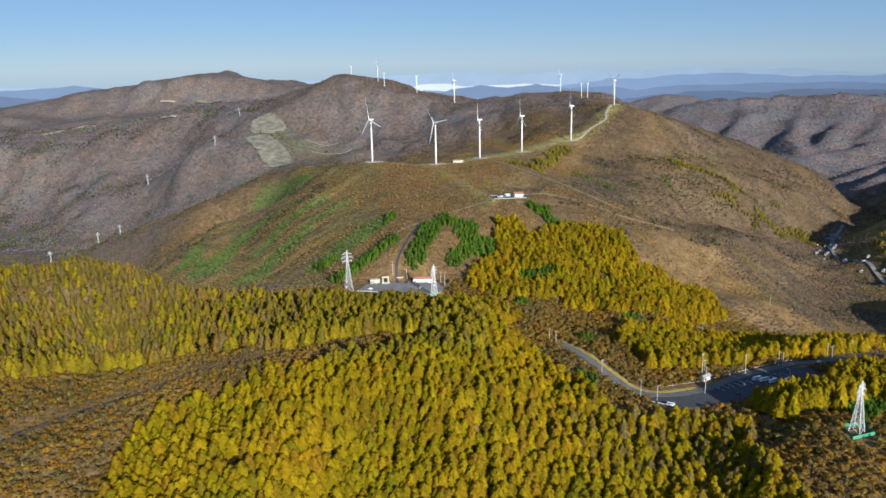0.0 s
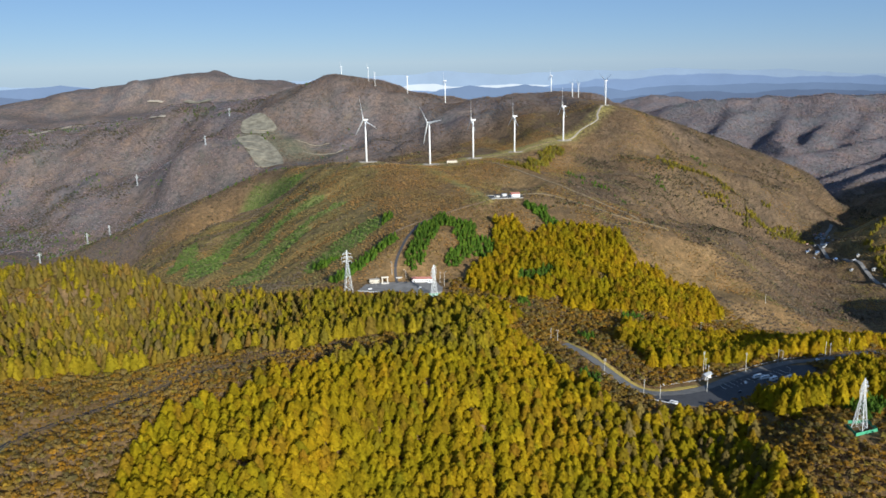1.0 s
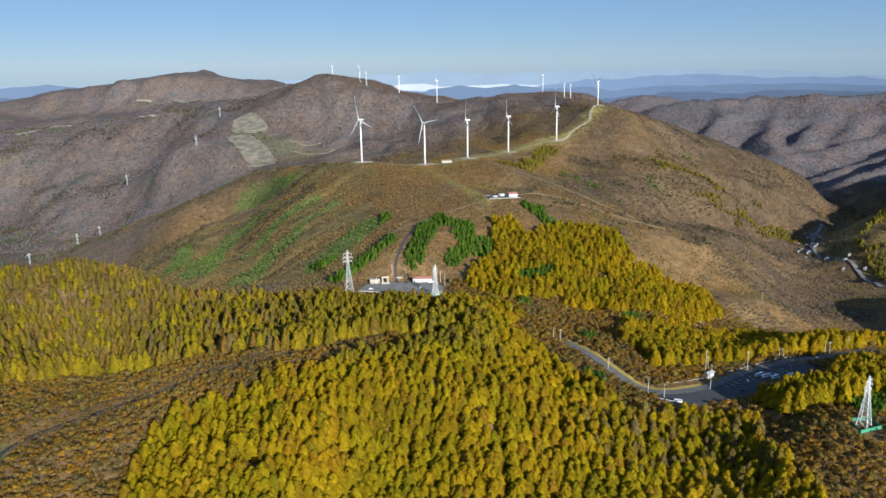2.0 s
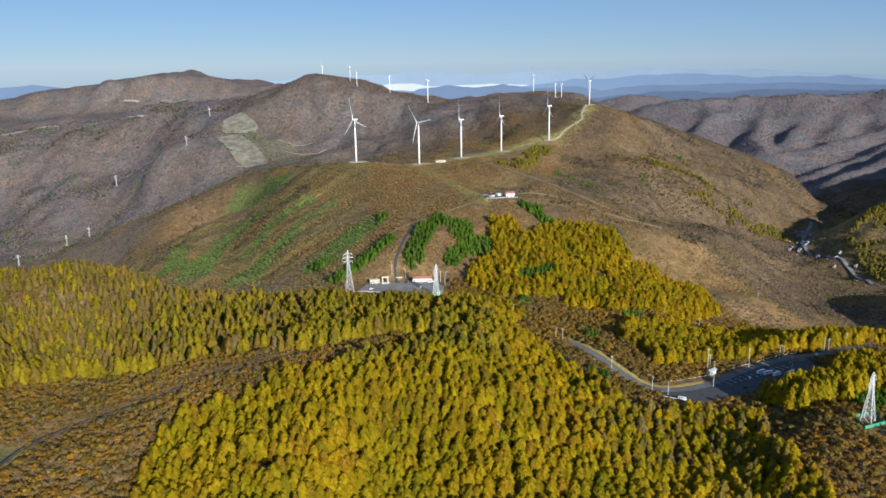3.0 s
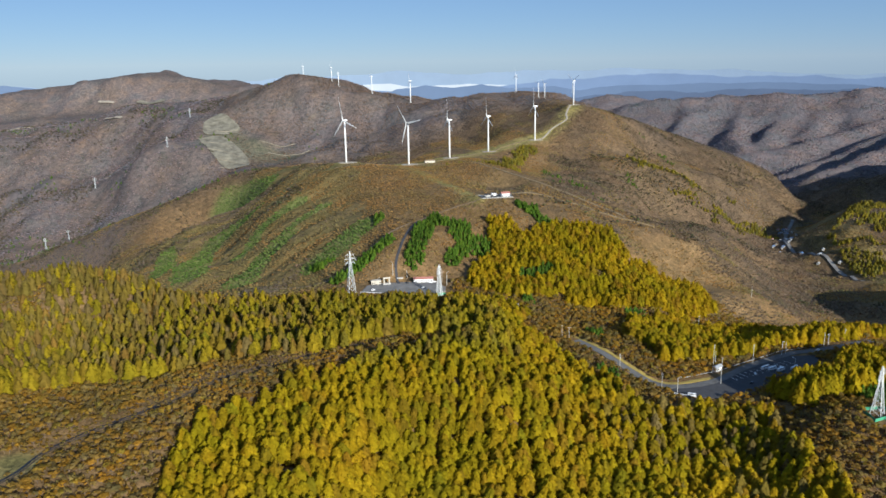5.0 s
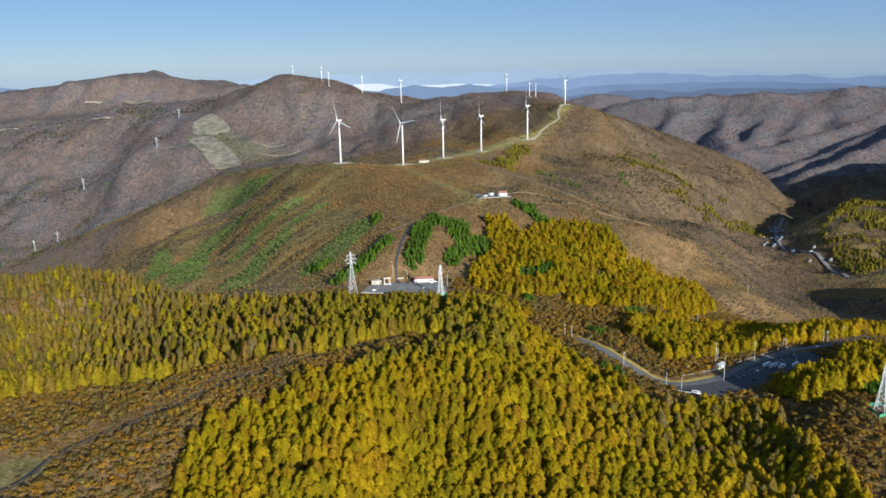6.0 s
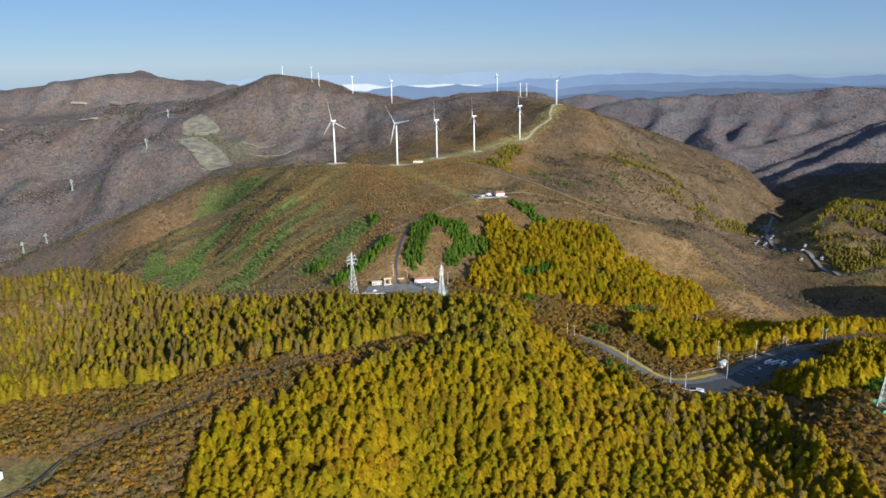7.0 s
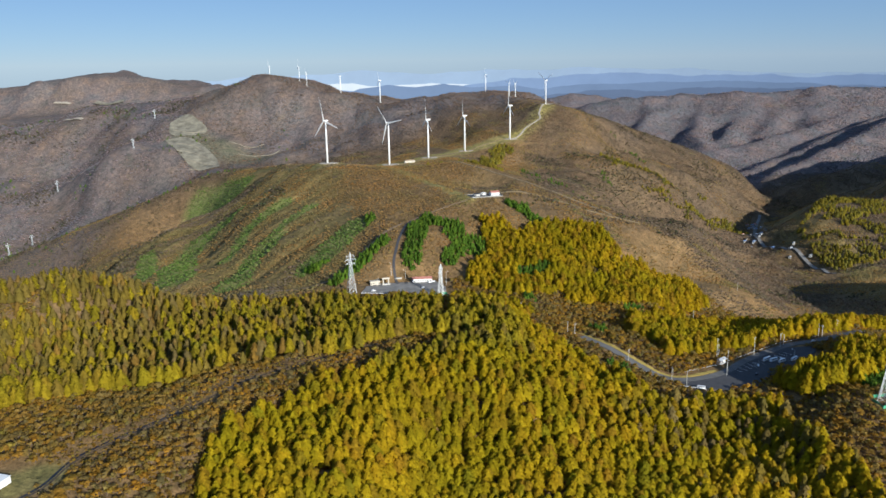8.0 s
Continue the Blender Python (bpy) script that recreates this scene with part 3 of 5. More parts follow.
def round_shape(rng, clumps, trunk=True, size=0.17):
    """A round-crowned tree one unit high: trunk, limbs and many leaf masses with gaps."""
    v, f, mi = [], [], []

    def tri(a, b, c, m=0):
        k = len(v)
        v.extend((a, b, c))
        f.append((k, k + 1, k + 2))
        mi.append(m)

    if trunk:
        for k in range(3):
            a, b = 2 * math.pi * k / 3, 2 * math.pi * (k + 1) / 3
            tri((0.025 * math.cos(a), 0.025 * math.sin(a), -0.08), (0.025 * math.cos(b), 0.025 * math.sin(b), -0.08), (0, 0, 0.6), 1)
        for k in range(4):
            a = k * 1.7 + rng.uniform(0, 1)
            tri((0, 0, 0.22 + 0.06 * k), (0, 0, 0.27 + 0.06 * k), (0.26 * math.cos(a), 0.26 * math.sin(a), 0.6 + 0.05 * k), 1)
    lobes = [(rng.uniform(-0.16, 0.16), rng.uniform(-0.16, 0.16), rng.uniform(0.5, 0.75), rng.uniform(0.2, 0.3)) for _ in range(4)]
    for k in range(clumps):
        cx, cy, cz, cr = lobes[k % 4]
        d = rng.normal(size=3)
        d /= np.linalg.norm(d)
        if d[2] < -0.4:
            d[2] *= -1
        p = np.array((cx, cy, cz)) + d * cr * rng.uniform(0.75, 1.05)
        t = np.cross(d, rng.normal(size=3))
        t /= np.linalg.norm(t)
        b = np.cross(d, t)
        s = size * rng.uniform(0.7, 1.3)
        tilt = d * s * rng.uniform(-0.5, 0.5)
        tri(p + t * s * 0.8, p - t * s * 0.5 + b * s * 0.8 + tilt, p - t * s * 0.5 - b * s * 0.8)
    return np.array(v), np.array(f), np.array(mi)


def forest(name, shapes, places, heights, widths, mats, label, category, rng):
    """Many trees in one mesh."""
    vs, fs, ms, ts, base = [], [], [], [], 0
    pick = rng.integers(0, len(shapes), len(places))
    for k, (v, f, mi) in enumerate(shapes):
        at = np.nonzero(pick == k)[0]
        if not len(at):
            continue
        a = rng.uniform(0, 2 * math.pi, len(at))
        c, s = np.cos(a)[:, None], np.sin(a)[:, None]
        h, w = heights[at][:, None], widths[at][:, None]
        x, y, z = v[None, :, 0], v[None, :, 1], v[None, :, 2]
        out = np.stack([(x * c - y * s) * w + places[at, 0:1], (x * s + y * c) * w + places[at, 1:2], z * h + places[at, 2:3]], 2)
        vs.append(out.reshape(-1, 3))
        fs.append((f[None] + (np.arange(len(at)) * len(v))[:, None, None] + base).reshape(-1, 3))
        ms.append(np.tile(mi, len(at)))
        ts.append(np.repeat(rng.uniform(0, 1, len(at)), len(v)))
        base += len(at) * len(v)
    ob = mesh_object(name, np.concatenate(vs), np.concatenate(fs), mats, None, np.concatenate(ts), np.concatenate(ms))
    return tagged(ob, label, category, kind="stuff")


def inside(x, y, *corners):
    """Inside a plot whose edge wanders a few metres."""
    x = x + (fbm(x, y, 24, 3, 71) - 0.5) * 22
    y = y + (fbm(x, y, 24, 3, 72) - 0.5) * 22
    hit = np.zeros(np.shape(x), bool)
    for (ax, ay), (bx, by) in zip(corners, corners[1:] + corners[:1]):
        cross = (ay > y) != (by > y)
        hit ^= cross & (x < (bx - ax) * (y - ay) / ((by - ay) or 1e-9) + ax)
    return hit


def beside(x, y, pts, reach):
    """Within reach of a road or path."""
    out = np.zeros(np.shape(x), bool)
    for (ax, ay), (bx, by) in zip(pts[:-1], pts[1:]):
        dx, dy = bx - ax, by - ay
        u = np.clip(((x - ax) * dx + (y - ay) * dy) / (dx * dx + dy * dy), 0, 1)
        out |= np.hypot(x - ax - u * dx, y - ay - u * dy) < reach
    return out


def spread(rng, x0, x1, y0, y1, step):
    """Loose rows of places."""
    a, b = np.meshgrid(np.arange(x0, x1, step), np.arange(y0, y1, step))
    a, b = a.ravel(), b.ravel()
    a, b = a + rng.uniform(-0.45, 0.45, len(a)) * step, b + rng.uniform(-0.45, 0.45, len(b)) * step
    wedge = (a > -60 - 0.56 * b) & (a < 30 + 0.80 * b)
    return a[wedge], b[wedge]


# roads and paths, in plan
LOT_ROAD = [(40, 800), (60, 770), (78, 745), (100, 712), (132, 664), (155, 618), (173, 588), (193, 576), (230, 582), (273, 607), (322, 628), (372, 640), (440, 655)]
UP_ROAD = [(-22, 838), (-24, 855), (-22, 872), (-17, 890), (-10, 918), (5, 967), (16, 988)]
HOUSE_PATH = [(16, 988), (40, 1008), (70, 1022), (108, 1036)]
RIDGE_ROAD = [(-40, 1425), (44, 1440), (89, 1500), (128, 1548), (190, 1625), (236, 1684), (297, 1738), (356, 1772), (394, 1788), (426, 1831), (469, 1862), (480, 1900), (520, 1950), (575, 1975)]
TRACK = [(-330, 405), (-286, 444), (-268, 482), (-212, 531), (-175, 563), (-120, 590), (-55, 632), (-20, 660)]
SPUR_PATH = [(-170, 905), (-100, 870), (-60, 905), (-30, 950), (5, 985)]
EAST_PATH = [(104, 1062), (150, 1066), (185, 1068), (243, 1064), (285, 1050), (322, 1040), (358, 1030)]
CREST_PATH = [(110, 1400), (147, 1340), (190, 1260), (224, 1200), (261, 1140), (300, 1085), (322, 1050)]
VALLEY_ROAD = [(990, 1700), (930, 1620), (850, 1500), (830, 1400), (822, 1320), (812, 1240), (790, 1160)]

SPUR = [(-197, 455), (-177, 503), (-142, 532), (-90, 565), (-27, 590), (37, 615), (70, 660), (93, 643), (115, 594), (135, 545), (164, 524), (196, 530), (228, 533), (240, 515), (228, 470), (226, 420), (240, 330), (-165, 330), (-192, 421)]
HILL = [(-560, 560), (-330, 566), (-262, 590), (-215, 592), (-175, 590), (-120, 604), (-82, 614), (-40, 640), (20, 640), (55, 700), (38, 742), (-10, 764), (-62, 772), (-90, 800), (-180, 815), (-264, 820), (-318, 840), (-372, 860), (-560, 900)]
MIDDLE = [(36, 775), (66, 765), (95, 742), (98, 715), (88, 690), (80, 665), (60, 650), (40, 620), (20, 640), (50, 700)]
CENTRE = [(48, 827), (62, 850), (92, 880), (95, 930), (116, 985), (142, 935), (199, 955), (255, 935), (265, 888), (346, 878), (345, 805), (280, 770), (207, 750), (141, 785), (85, 775)]
PARK = [(200, 622), (185, 700), (273, 751), (410, 790), (540, 760), (500, 680), (383, 652), (319, 642), (240, 618)]
NEAR_LOT = [(250, 538), (290, 549), (322, 560), (356, 588), (392, 606), (440, 596), (385, 515), (300, 500), (252, 515)]
PINES = [[(150, 1024), (174, 1018), (188, 950), (168, 945)],
         [(110, 835), (150, 835), (150, 812), (112, 812)],
         [(305, 470), (345, 500), (350, 530), (310, 520)],
         [(128, 590), (140, 598), (144, 582), (132, 576)], [(129, 587), (129, 604), (146, 604), (146, 587)],
         [(96, 770), (112, 776), (118, 762), (100, 756)], [(205, 742), (230, 748), (232, 734), (208, 730)], [(150, 692), (164, 696), (166, 680), (152, 676)]]
# planted in strips down the slope: the strip's line and half its width
PINE_STRIPS = [([(38, 990), (8, 925), (-4, 870)], 11), ([(45, 972), (70, 955), (64, 905), (44, 868)], 13), ([(70, 930), (92, 915), (84, 890)], 9),
               ([(-30, 925), (-60, 885), (-94, 857)], 11), ([(-48, 1040), (-88, 974), (-118, 940)], 20)]
YOUNG_STRIPS = [([(-168, 1105), (-196, 1063), (-220, 975)], 20), ([(-240, 1350), (-298, 1318), (-322, 1255), (-300, 1080)], 26),
                ([(-250, 1690), (-311, 1770), (-361, 1814)], 32), ([(-385, 1340), (-358, 1150)], 16), ([(-150, 1250), (-205, 1200), (-235, 1120)], 12), ([(-110, 1190), (-160, 1130)], 9)]
strips = np.max([near_line(pts, half * 1.5, half * 0.9) for pts, half in YOUNG_STRIPS + PINE_STRIPS[4:]], axis=0)
meadows = np.maximum(near_line([(-318, 440), (-285, 462)], 16, 8) * 0.45 + near_line([(-440, 2440), (-330, 2330), (-250, 2260)], 90, 60) * 0.28, near_line([(-180, 1700), (-330, 1810)], 30, 20) * 0.5)
cover("green", np.maximum(np.maximum(0.25 * west_flank, strips * 0.85), meadows))
SCRUB = [[(225, 1480), (250, 1470), (300, 1600), (360, 1690), (330, 1720), (270, 1640)],
         [(95, 1395), (140, 1445), (250, 1355), (215, 1285)],
         [(560, 1720), (680, 1700), (800, 1650), (890, 1610), (880, 1540), (790, 1520), (690, 1580), (580, 1660)],
         [(600, 1660), (640, 1640), (650, 1600), (615, 1620)], [(740, 1680), (830, 1690), (830, 1660), (760, 1645)],
         [(560, 1420), (600, 1440), (590, 1390)], [(430, 1250), (470, 1260), (455, 1220)],
         [(800, 1180), (880, 1400), (1060, 1560), (1160, 1480), (1000, 1200)]]
FIELDS = [[(-515, 2548), (-480, 2615), (-420, 2550), (-400, 2490), (-456, 2455), (-503, 2467)], [(-515, 2425), (-440, 2435), (-360, 2292), (-348, 2190), (-423, 2237)]]
DARK_CLUMPS = [[(670, 1910), (700, 1900), (700, 1740), (680, 1740)], [(315, 1535), (345, 1530), (355, 1420), (330, 1410)], [(340, 1400), (365, 1400), (410, 1325), (390, 1310)], [(525, 1625), (545, 1625), (550, 1580), (535, 1580)], [(425, 1200), (440, 1200), (436, 1180)]]


def cleared(x, y):
    out = (np.abs(x + 22) < 58) & (y > np.minimum(800, 784 - 0.5 * x)) & (y < 846)
    c, s = math.cos(radians(18)), math.sin(radians(18))
    u, v = (x - 262) * c + (y - 592) * s, -(x - 262) * s + (y - 592) * c
    out |= (np.abs(u) < 86) & (v < 15) & (v > np.where(u > 0, -19, -30))
    for pts, reach in ((LOT_ROAD[4:], 7.5), (UP_ROAD, 4.5), (HOUSE_PATH, 3), (RIDGE_ROAD, 6), (TRACK, 1.2), (SPUR_PATH, 3.5), (EAST_PATH, 4), (CREST_PATH, 3), (VALLEY_ROAD, 14)):
        out |= beside(x, y, pts, reach)
    out |= (np.abs(x - 132) < 27) & (np.abs(y - 1045) < 16)
    for cx, cy in ((-74, 1412), (44, 1458), (137, 1564), (242, 1695), (366, 1766), (509, 1938)):
        out |= np.hypot(x - cx, y - cy) < 17
    out |= np.hypot((x - 292) / 1.0, (y - 458) / 1.2) < 10
    out |= (np.hypot(x + 306, y - 455) < 20) | (np.hypot(x + 285, y - 462) < 12)
    return out


def is_pine(x, y):
    out = np.zeros(np.shape(x), bool)
    for plot in PINES:
        out |= inside(x, y, *plot)
    wx, wy = x + (fbm(x, y, 26, 3, 73) - 0.5) * 18, y + (fbm(x, y, 26, 3, 74) - 0.5) * 18
    for pts, half in PINE_STRIPS + YOUNG_STRIPS:
        out |= beside(wx, wy, pts, half)
    return out


def is_larch(x, y):
    out = np.zeros(np.shape(x), bool)
    for plot in (SPUR, HILL, MIDDLE, CENTRE, PARK, NEAR_LOT):
        out |= inside(x, y, *plot)
    mixed = (fbm(x, y, 45, 3, 91) > 0.68) & (x < -360 + (y - 760) * 0.6) & (y > 650) | (value_noise(x * 0.37, y * 0.37, 5) > 0.78) & (x < -120) & (y > 560)
    thin = (fbm(x, y, 30, 2, 95) > 0.8) | (np.abs(x - 36 - 0.05 * (y - 500) - 9 * np.sin(y / 23)) < 2) & (y < 560)
    gap = beside(x, y, [(20, 775), (14, 740), (5, 692), (0, 664)], 4.5) & (x < 30)
    return out & ~mixed & ~thin & ~gap


def stand(name, shapes, x, y, low, high, slim, mats, label, category, rng):
    hts = rng.uniform(low, high, len(x)) * rng.choice([0.8, 1, 1, 1.05], len(x))
    return forest(name, shapes, np.stack([x, y, surface(x, y) - 0.3], 1), hts, hts * rng.uniform(slim[0], slim[1], len(x)), mats, label, category, rng)


def tree_thing(name, shape, mats, label, category, group):
    """One tree with its trunk and crown as parts."""
    v, f, mi = shape
    root = new(name)
    for pname, k in (("trunk", 1), ("crown", 0)):
        ff = f[mi == k]
        used, back = np.unique(ff, return_inverse=True)
        mesh_object(pname, v[used], back.reshape(ff.shape), [mats[k]], root, np.zeros(len(used)))
    return tagged(root, label, category, group)


rng = np.random.default_rng(5)
larches = [larch_shape(rng, 128) for _ in range(12)]
far_larches = [larch_shape(rng, 58) for _ in range(8)]
oaks = [round_shape(rng, 24, True, 0.17) for _ in range(12)]
browns = [round_shape(rng, 10, False, 0.34) for _ in range(8)]
bushes = [round_shape(rng, 7, False, 0.4) for _ in range(10)]
oaks_far = [round_shape(rng, 11, False, 0.3) for _ in range(8)]
pines = [larch_shape(rng, 40) for _ in range(5)]

# the larches that the camera passes nearest, each a tree of its own
x, y = spread(rng, -520, 560, 370, 960, 6.2)
keep = is_larch(x, y) & ~cleared(x, y) & ~is_pine(x, y)
keep &= ~((x < -60) & (y > 560 - 0.15 * x) & (rng.uniform(0, 1, len(x)) < 0.3))
x, y = x[keep], y[keep]
first = (y < 486) & (x > -85) & (x < 130) & (y > 425)
kinds = [tree_thing("larch_tree", sh, (LARCH, BARK), "golden-yellow autumn larch on the plantation slope", "tree", "larches on the near slope") for sh in larches]
for n, (px, py) in enumerate(zip(x[first][:290], y[first][:290])):
    h = rng.uniform(12.5, 17)
    w = h * rng.uniform(1.0, 1.32)
    m = Matrix.Translation((px, py, float(surface(px, py)) - 0.3)) @ Matrix.Rotation(rng.uniform(0, 6.28), 4, "Z")
    if n < len(kinds):
        kinds[n].matrix_basis = m @ Matrix.Diagonal((w, w, h, 1))
    else:
        made = copy_thing(kinds[n % 12], m)
        made.scale = (w, w, h)
rest = np.ones(len(x), bool)
rest[np.nonzero(first)[0][:290]] = False
x, y = x[rest], y[rest]
near = y < 720
tall = near & inside(x, y, *NEAR_LOT)
near &= ~tall
stand("lot_larches", larches, x[tall], y[tall], 17, 21, (0.75, 1.0), [LARCH, BARK], "tall yellow larches shading the parking ground", "forest", rng)
faded = near & (x > 110) & (y < 540) & (rng.uniform(0, 1, len(x)) < 0.25) | (y > 560 - 0.15 * x) & (x < -110) & (rng.uniform(0, 1, len(x)) < np.clip((-x + 40) / 480 + (fbm(x, y, 40, 3, 97) - 0.5) * 1.4, 0.1, 0.75))
near &= ~faded
stand("faded_larches", larches, x[faded], y[faded], 12, 18, (0.75, 1.0), [DULL_LARCH, BARK], "browned larches among the yellow ones on the slopes", "forest", rng)
hill = near & (y > 575 + 0.1 * x) & (x < 60)
stand("hill_larches", larches, x[hill], y[hill], 13, 19, (0.85, 1.1), [HILL_LARCH, BARK], "olive-yellow larches on the hill beyond the brook", "forest", rng)
stand("larch_forest", larches, x[near & ~hill], y[near & ~hill], 12, 16.5, (1.0, 1.32), [LARCH, BARK], "dense golden-yellow larch plantation on the slopes", "forest", rng)
near |= faded | tall
grove = ~near & (x > 20)
stand("larch_grove", far_larches, x[grove], y[grove], 11, 15, (1.1, 1.4), [LARCH, BARK], "golden-yellow larch wood round the saddle", "forest", rng)
back = ~near & ~grove
stand("crest_larches", far_larches, x[back], y[back], 13, 18, (0.85, 1.1), [HILL_LARCH, BARK], "olive-yellow larches along the hill's crest", "forest", rng)

x, y = spread(rng, -560, 560, 370, 830, 3.5)
keep = ~is_larch(x, y) & ~cleared(x, y) & ~is_pine(x, y) & ~inside(x, y, *SPUR) & ~beside(x, y, TRACK, 11) & (rng.uniform(0, 1, len(x)) < 0.9)
x, y = x[keep], y[keep]
stand("oak_wood", oaks, x, y, 2.6, 6.6, (1.25, 1.75), [OAK, BARK], "rust-brown withered oaks and bare brush", "forest", rng)

x, y = spread(rng, -400, 60, 380, 680, 3.2)
keep = beside(x, y, TRACK, 12) & ~cleared(x, y) & (rng.uniform(0, 1, len(x)) < 0.9)
x, y = x[keep], y[keep]
stand("track_brush", browns, x, y, 1.0, 2.6, (1.2, 1.8), [OAK, BARK], "low brown brush along the track and brook", "scrub", rng)

x, y = spread(rng, -460, 560, 380, 1900, 3.9)
keep = is_pine(x, y) & ~cleared(x, y) & (rng.uniform(0, 1, len(x)) < np.where(x < -125, 0.8, 0.92))
x, y = x[keep], y[keep]
young = (x < -125) | (x < -40) & (y > 935)
stand("pine_wood", pines, x[~young], y[~young], 5.5, 9.0, (1.0, 1.3), [PINE, BARK], "dark green pines in dense plots", "forest", rng)
stand("young_pines", browns, x[young], y[young], 1.4, 3.2, (1.5, 2.2), [YOUNG_PINE, BARK], "light green young pines planted on the open slope", "forest", rng)

x, y = spread(rng, -300, 1200, 1150, 1800, 7.0)
keep = np.zeros(len(x), bool)
for plot in SCRUB:
    keep |= inside(x, y, *plot)
keep &= ~cleared(x, y) & (fbm(x, y, 40, 3, 83) > np.where(x > 880, 0.46, np.where(x > 500, 0.41, 0.4)))
x, y = x[keep], y[keep]
stand("yellow_scrub", far_larches, x, y, 6, 11, (1.0, 1.3), [SCRUB_YELLOW, BARK], "yellow larch scrub scattered on the ridge", "scrub", rng)

x, y = spread(rng, 300, 720, 1150, 1930, 8.0)
keep = np.zeros(len(x), bool)
for plot in DARK_CLUMPS:
    keep |= inside(x, y, *plot)
keep &= fbm(x, y, 20, 2, 89) > 0.45
x, y = x[keep], y[keep]
stand("dark_conifers", pines, x, y, 5, 9, (0.9, 1.2), [PINE, BARK], "dark conifers in the gullies of the mountain", "scrub", rng)

def clumped(x, y, size, share, seed):
    """Where the trees close up: clumps with thinning edges, and single trees between them."""
    f = fbm(x, y, size, 4, seed)
    return f + rng.uniform(-0.12, 0.12, len(x)) > np.quantile(f, 1 - share)


x, y = spread(rng, -1200, 1660, 820, 2080, 4.2)
keep = ~is_larch(x, y) & ~cleared(x, y) & ~is_pine(x, y) & (y > 830 - 0.1 * x) & clumped(x, y, 64, 0.8, 101)
x, y = x[keep], y[keep]
ridge_top = [(-110, 1420), (44, 1460), (137, 1570), (242, 1700), (366, 1772)]
keep = ~(beside(x, y, ridge_top, 36) & (fbm(x, y, 18, 2, 87) < 0.72))
x, y = x[keep], y[keep]
tone = fbm(x, y, 85, 4, 81) + np.where((x < 250) & (y < 1450) & (x > -90), -0.12, 0.02)
streak = fbm(x * 0.25 + y * 0.1, y - 0.75 * x, 42, 3, 85)
tone = np.where((x < -70) & (y < 1750), 0.5 + (streak - 0.5) * 0.9, tone)
tone = np.where(y > 1760, tone + np.where((x > 150) & (x < 640), -0.02, 0.17), tone)
tone = np.where((x > 330) & (y > 1000), tone + 0.09 + (fbm(x, y, 170, 3, 86) - 0.5) * 0.5, tone)
grey, olive = tone > 0.58, (tone > 0.5) & (tone <= 0.58)
rust = ~grey & ~olive
stand("brown_wood", bushes, x[rust], y[rust], 1.0, 2.0, (2.1, 3.0), [BROWN, BARK], "rust-brown leafless mountain wood", "forest", rng)
stand("olive_wood", bushes, x[olive], y[olive], 1.0, 2.0, (2.1, 3.0), [OLIVE, BARK], "tan and olive brush on the mountain slopes", "forest", rng)
stand("grey_wood", bushes, x[grey], y[grey], 1.2, 2.5, (2.0, 2.8), [GREY_WOOD, BARK], "grey-brown bare wood on the mountain slopes", "forest", rng)

x, y = spread(rng, -2500, 2600, 2080, 3400, 8.3)
keep = ~(inside(x, y, *FIELDS[0]) | inside(x, y, *FIELDS[1]) | inside(x, y, (-390, 2490), (-290, 2460), (-285, 2310), (-350, 2310))) & clumped(x, y, 70, 0.74, 103)
x, y = x[keep], y[keep]
middle = (x > -480) & (x < 950) & (y < 2780)
stand("knoll_wood", bushes, x[middle], y[middle], 1.6, 3.0, (2.3, 3.2), [KNOLL_WOOD, BARK], "brown bare wood on the knolls behind the turbines", "forest", rng)
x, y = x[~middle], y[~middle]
stand("distant_wood", bushes, x, y, 2.0, 3.6, (2.2, 3.0), [FAR_WOOD, BARK], "bare woods on the distant mountains, tinted violet for haze", "forest", rng)

x, y = spread(rng, -900, 1200, 1000, 2080, 5.6)
keep = ~is_larch(x, y) & ~cleared(x, y) & ~is_pine(x, y) & clumped(x, y, 55, 0.13, 107) & ~beside(x, y, VALLEY_ROAD, 110) & ((x > 180 + (y - 1050) * 0.3) & ((y < 1700) | (x > 600)) | (x < -150) & (y > 1250))
x, y = x[keep], y[keep]
stand("dark_wood", oaks_far, x, y, 2.6, 5.4, (1.0, 1.5), [DARK_WOOD, BARK], "dark leafless trees in the hollows of the slopes", "forest", rng)

x, y = spread(rng, -2300, 1100, 2000, 3400, 9.0)
keep = ~(inside(x, y, *FIELDS[0]) | inside(x, y, *FIELDS[1])) & ((x < -420) | (y < 2100) & (x < 100)) & clumped(x, y, 90, 0.16, 109)
x, y = x[keep], y[keep]
stand("dark_far_wood", oaks_far, x, y, 3.5, 6.5, (1.2, 1.8), [DARK_WOOD, BARK], "dark grey-green groves on the distant mountainside", "forest", rng)

x, y = spread(rng, -2000, 2400, 1900, 3300, 20.0)
keep = (x < -150) & (fbm(x, y, 150, 3, 63) > 0.62) & (rng.uniform(0, 1, len(x)) < 0.6) & ~(inside(x, y, *FIELDS[0]) | inside(x, y, *FIELDS[1]))
x, y = x[keep], y[keep]
stand("conifer_clumps", [larch_shape(rng, 14) for _ in range(4)], x, y, 6, 10, (1.0, 1.5), [PINE, BARK], "dark green conifers scattered through the distant woods", "scrub", rng)



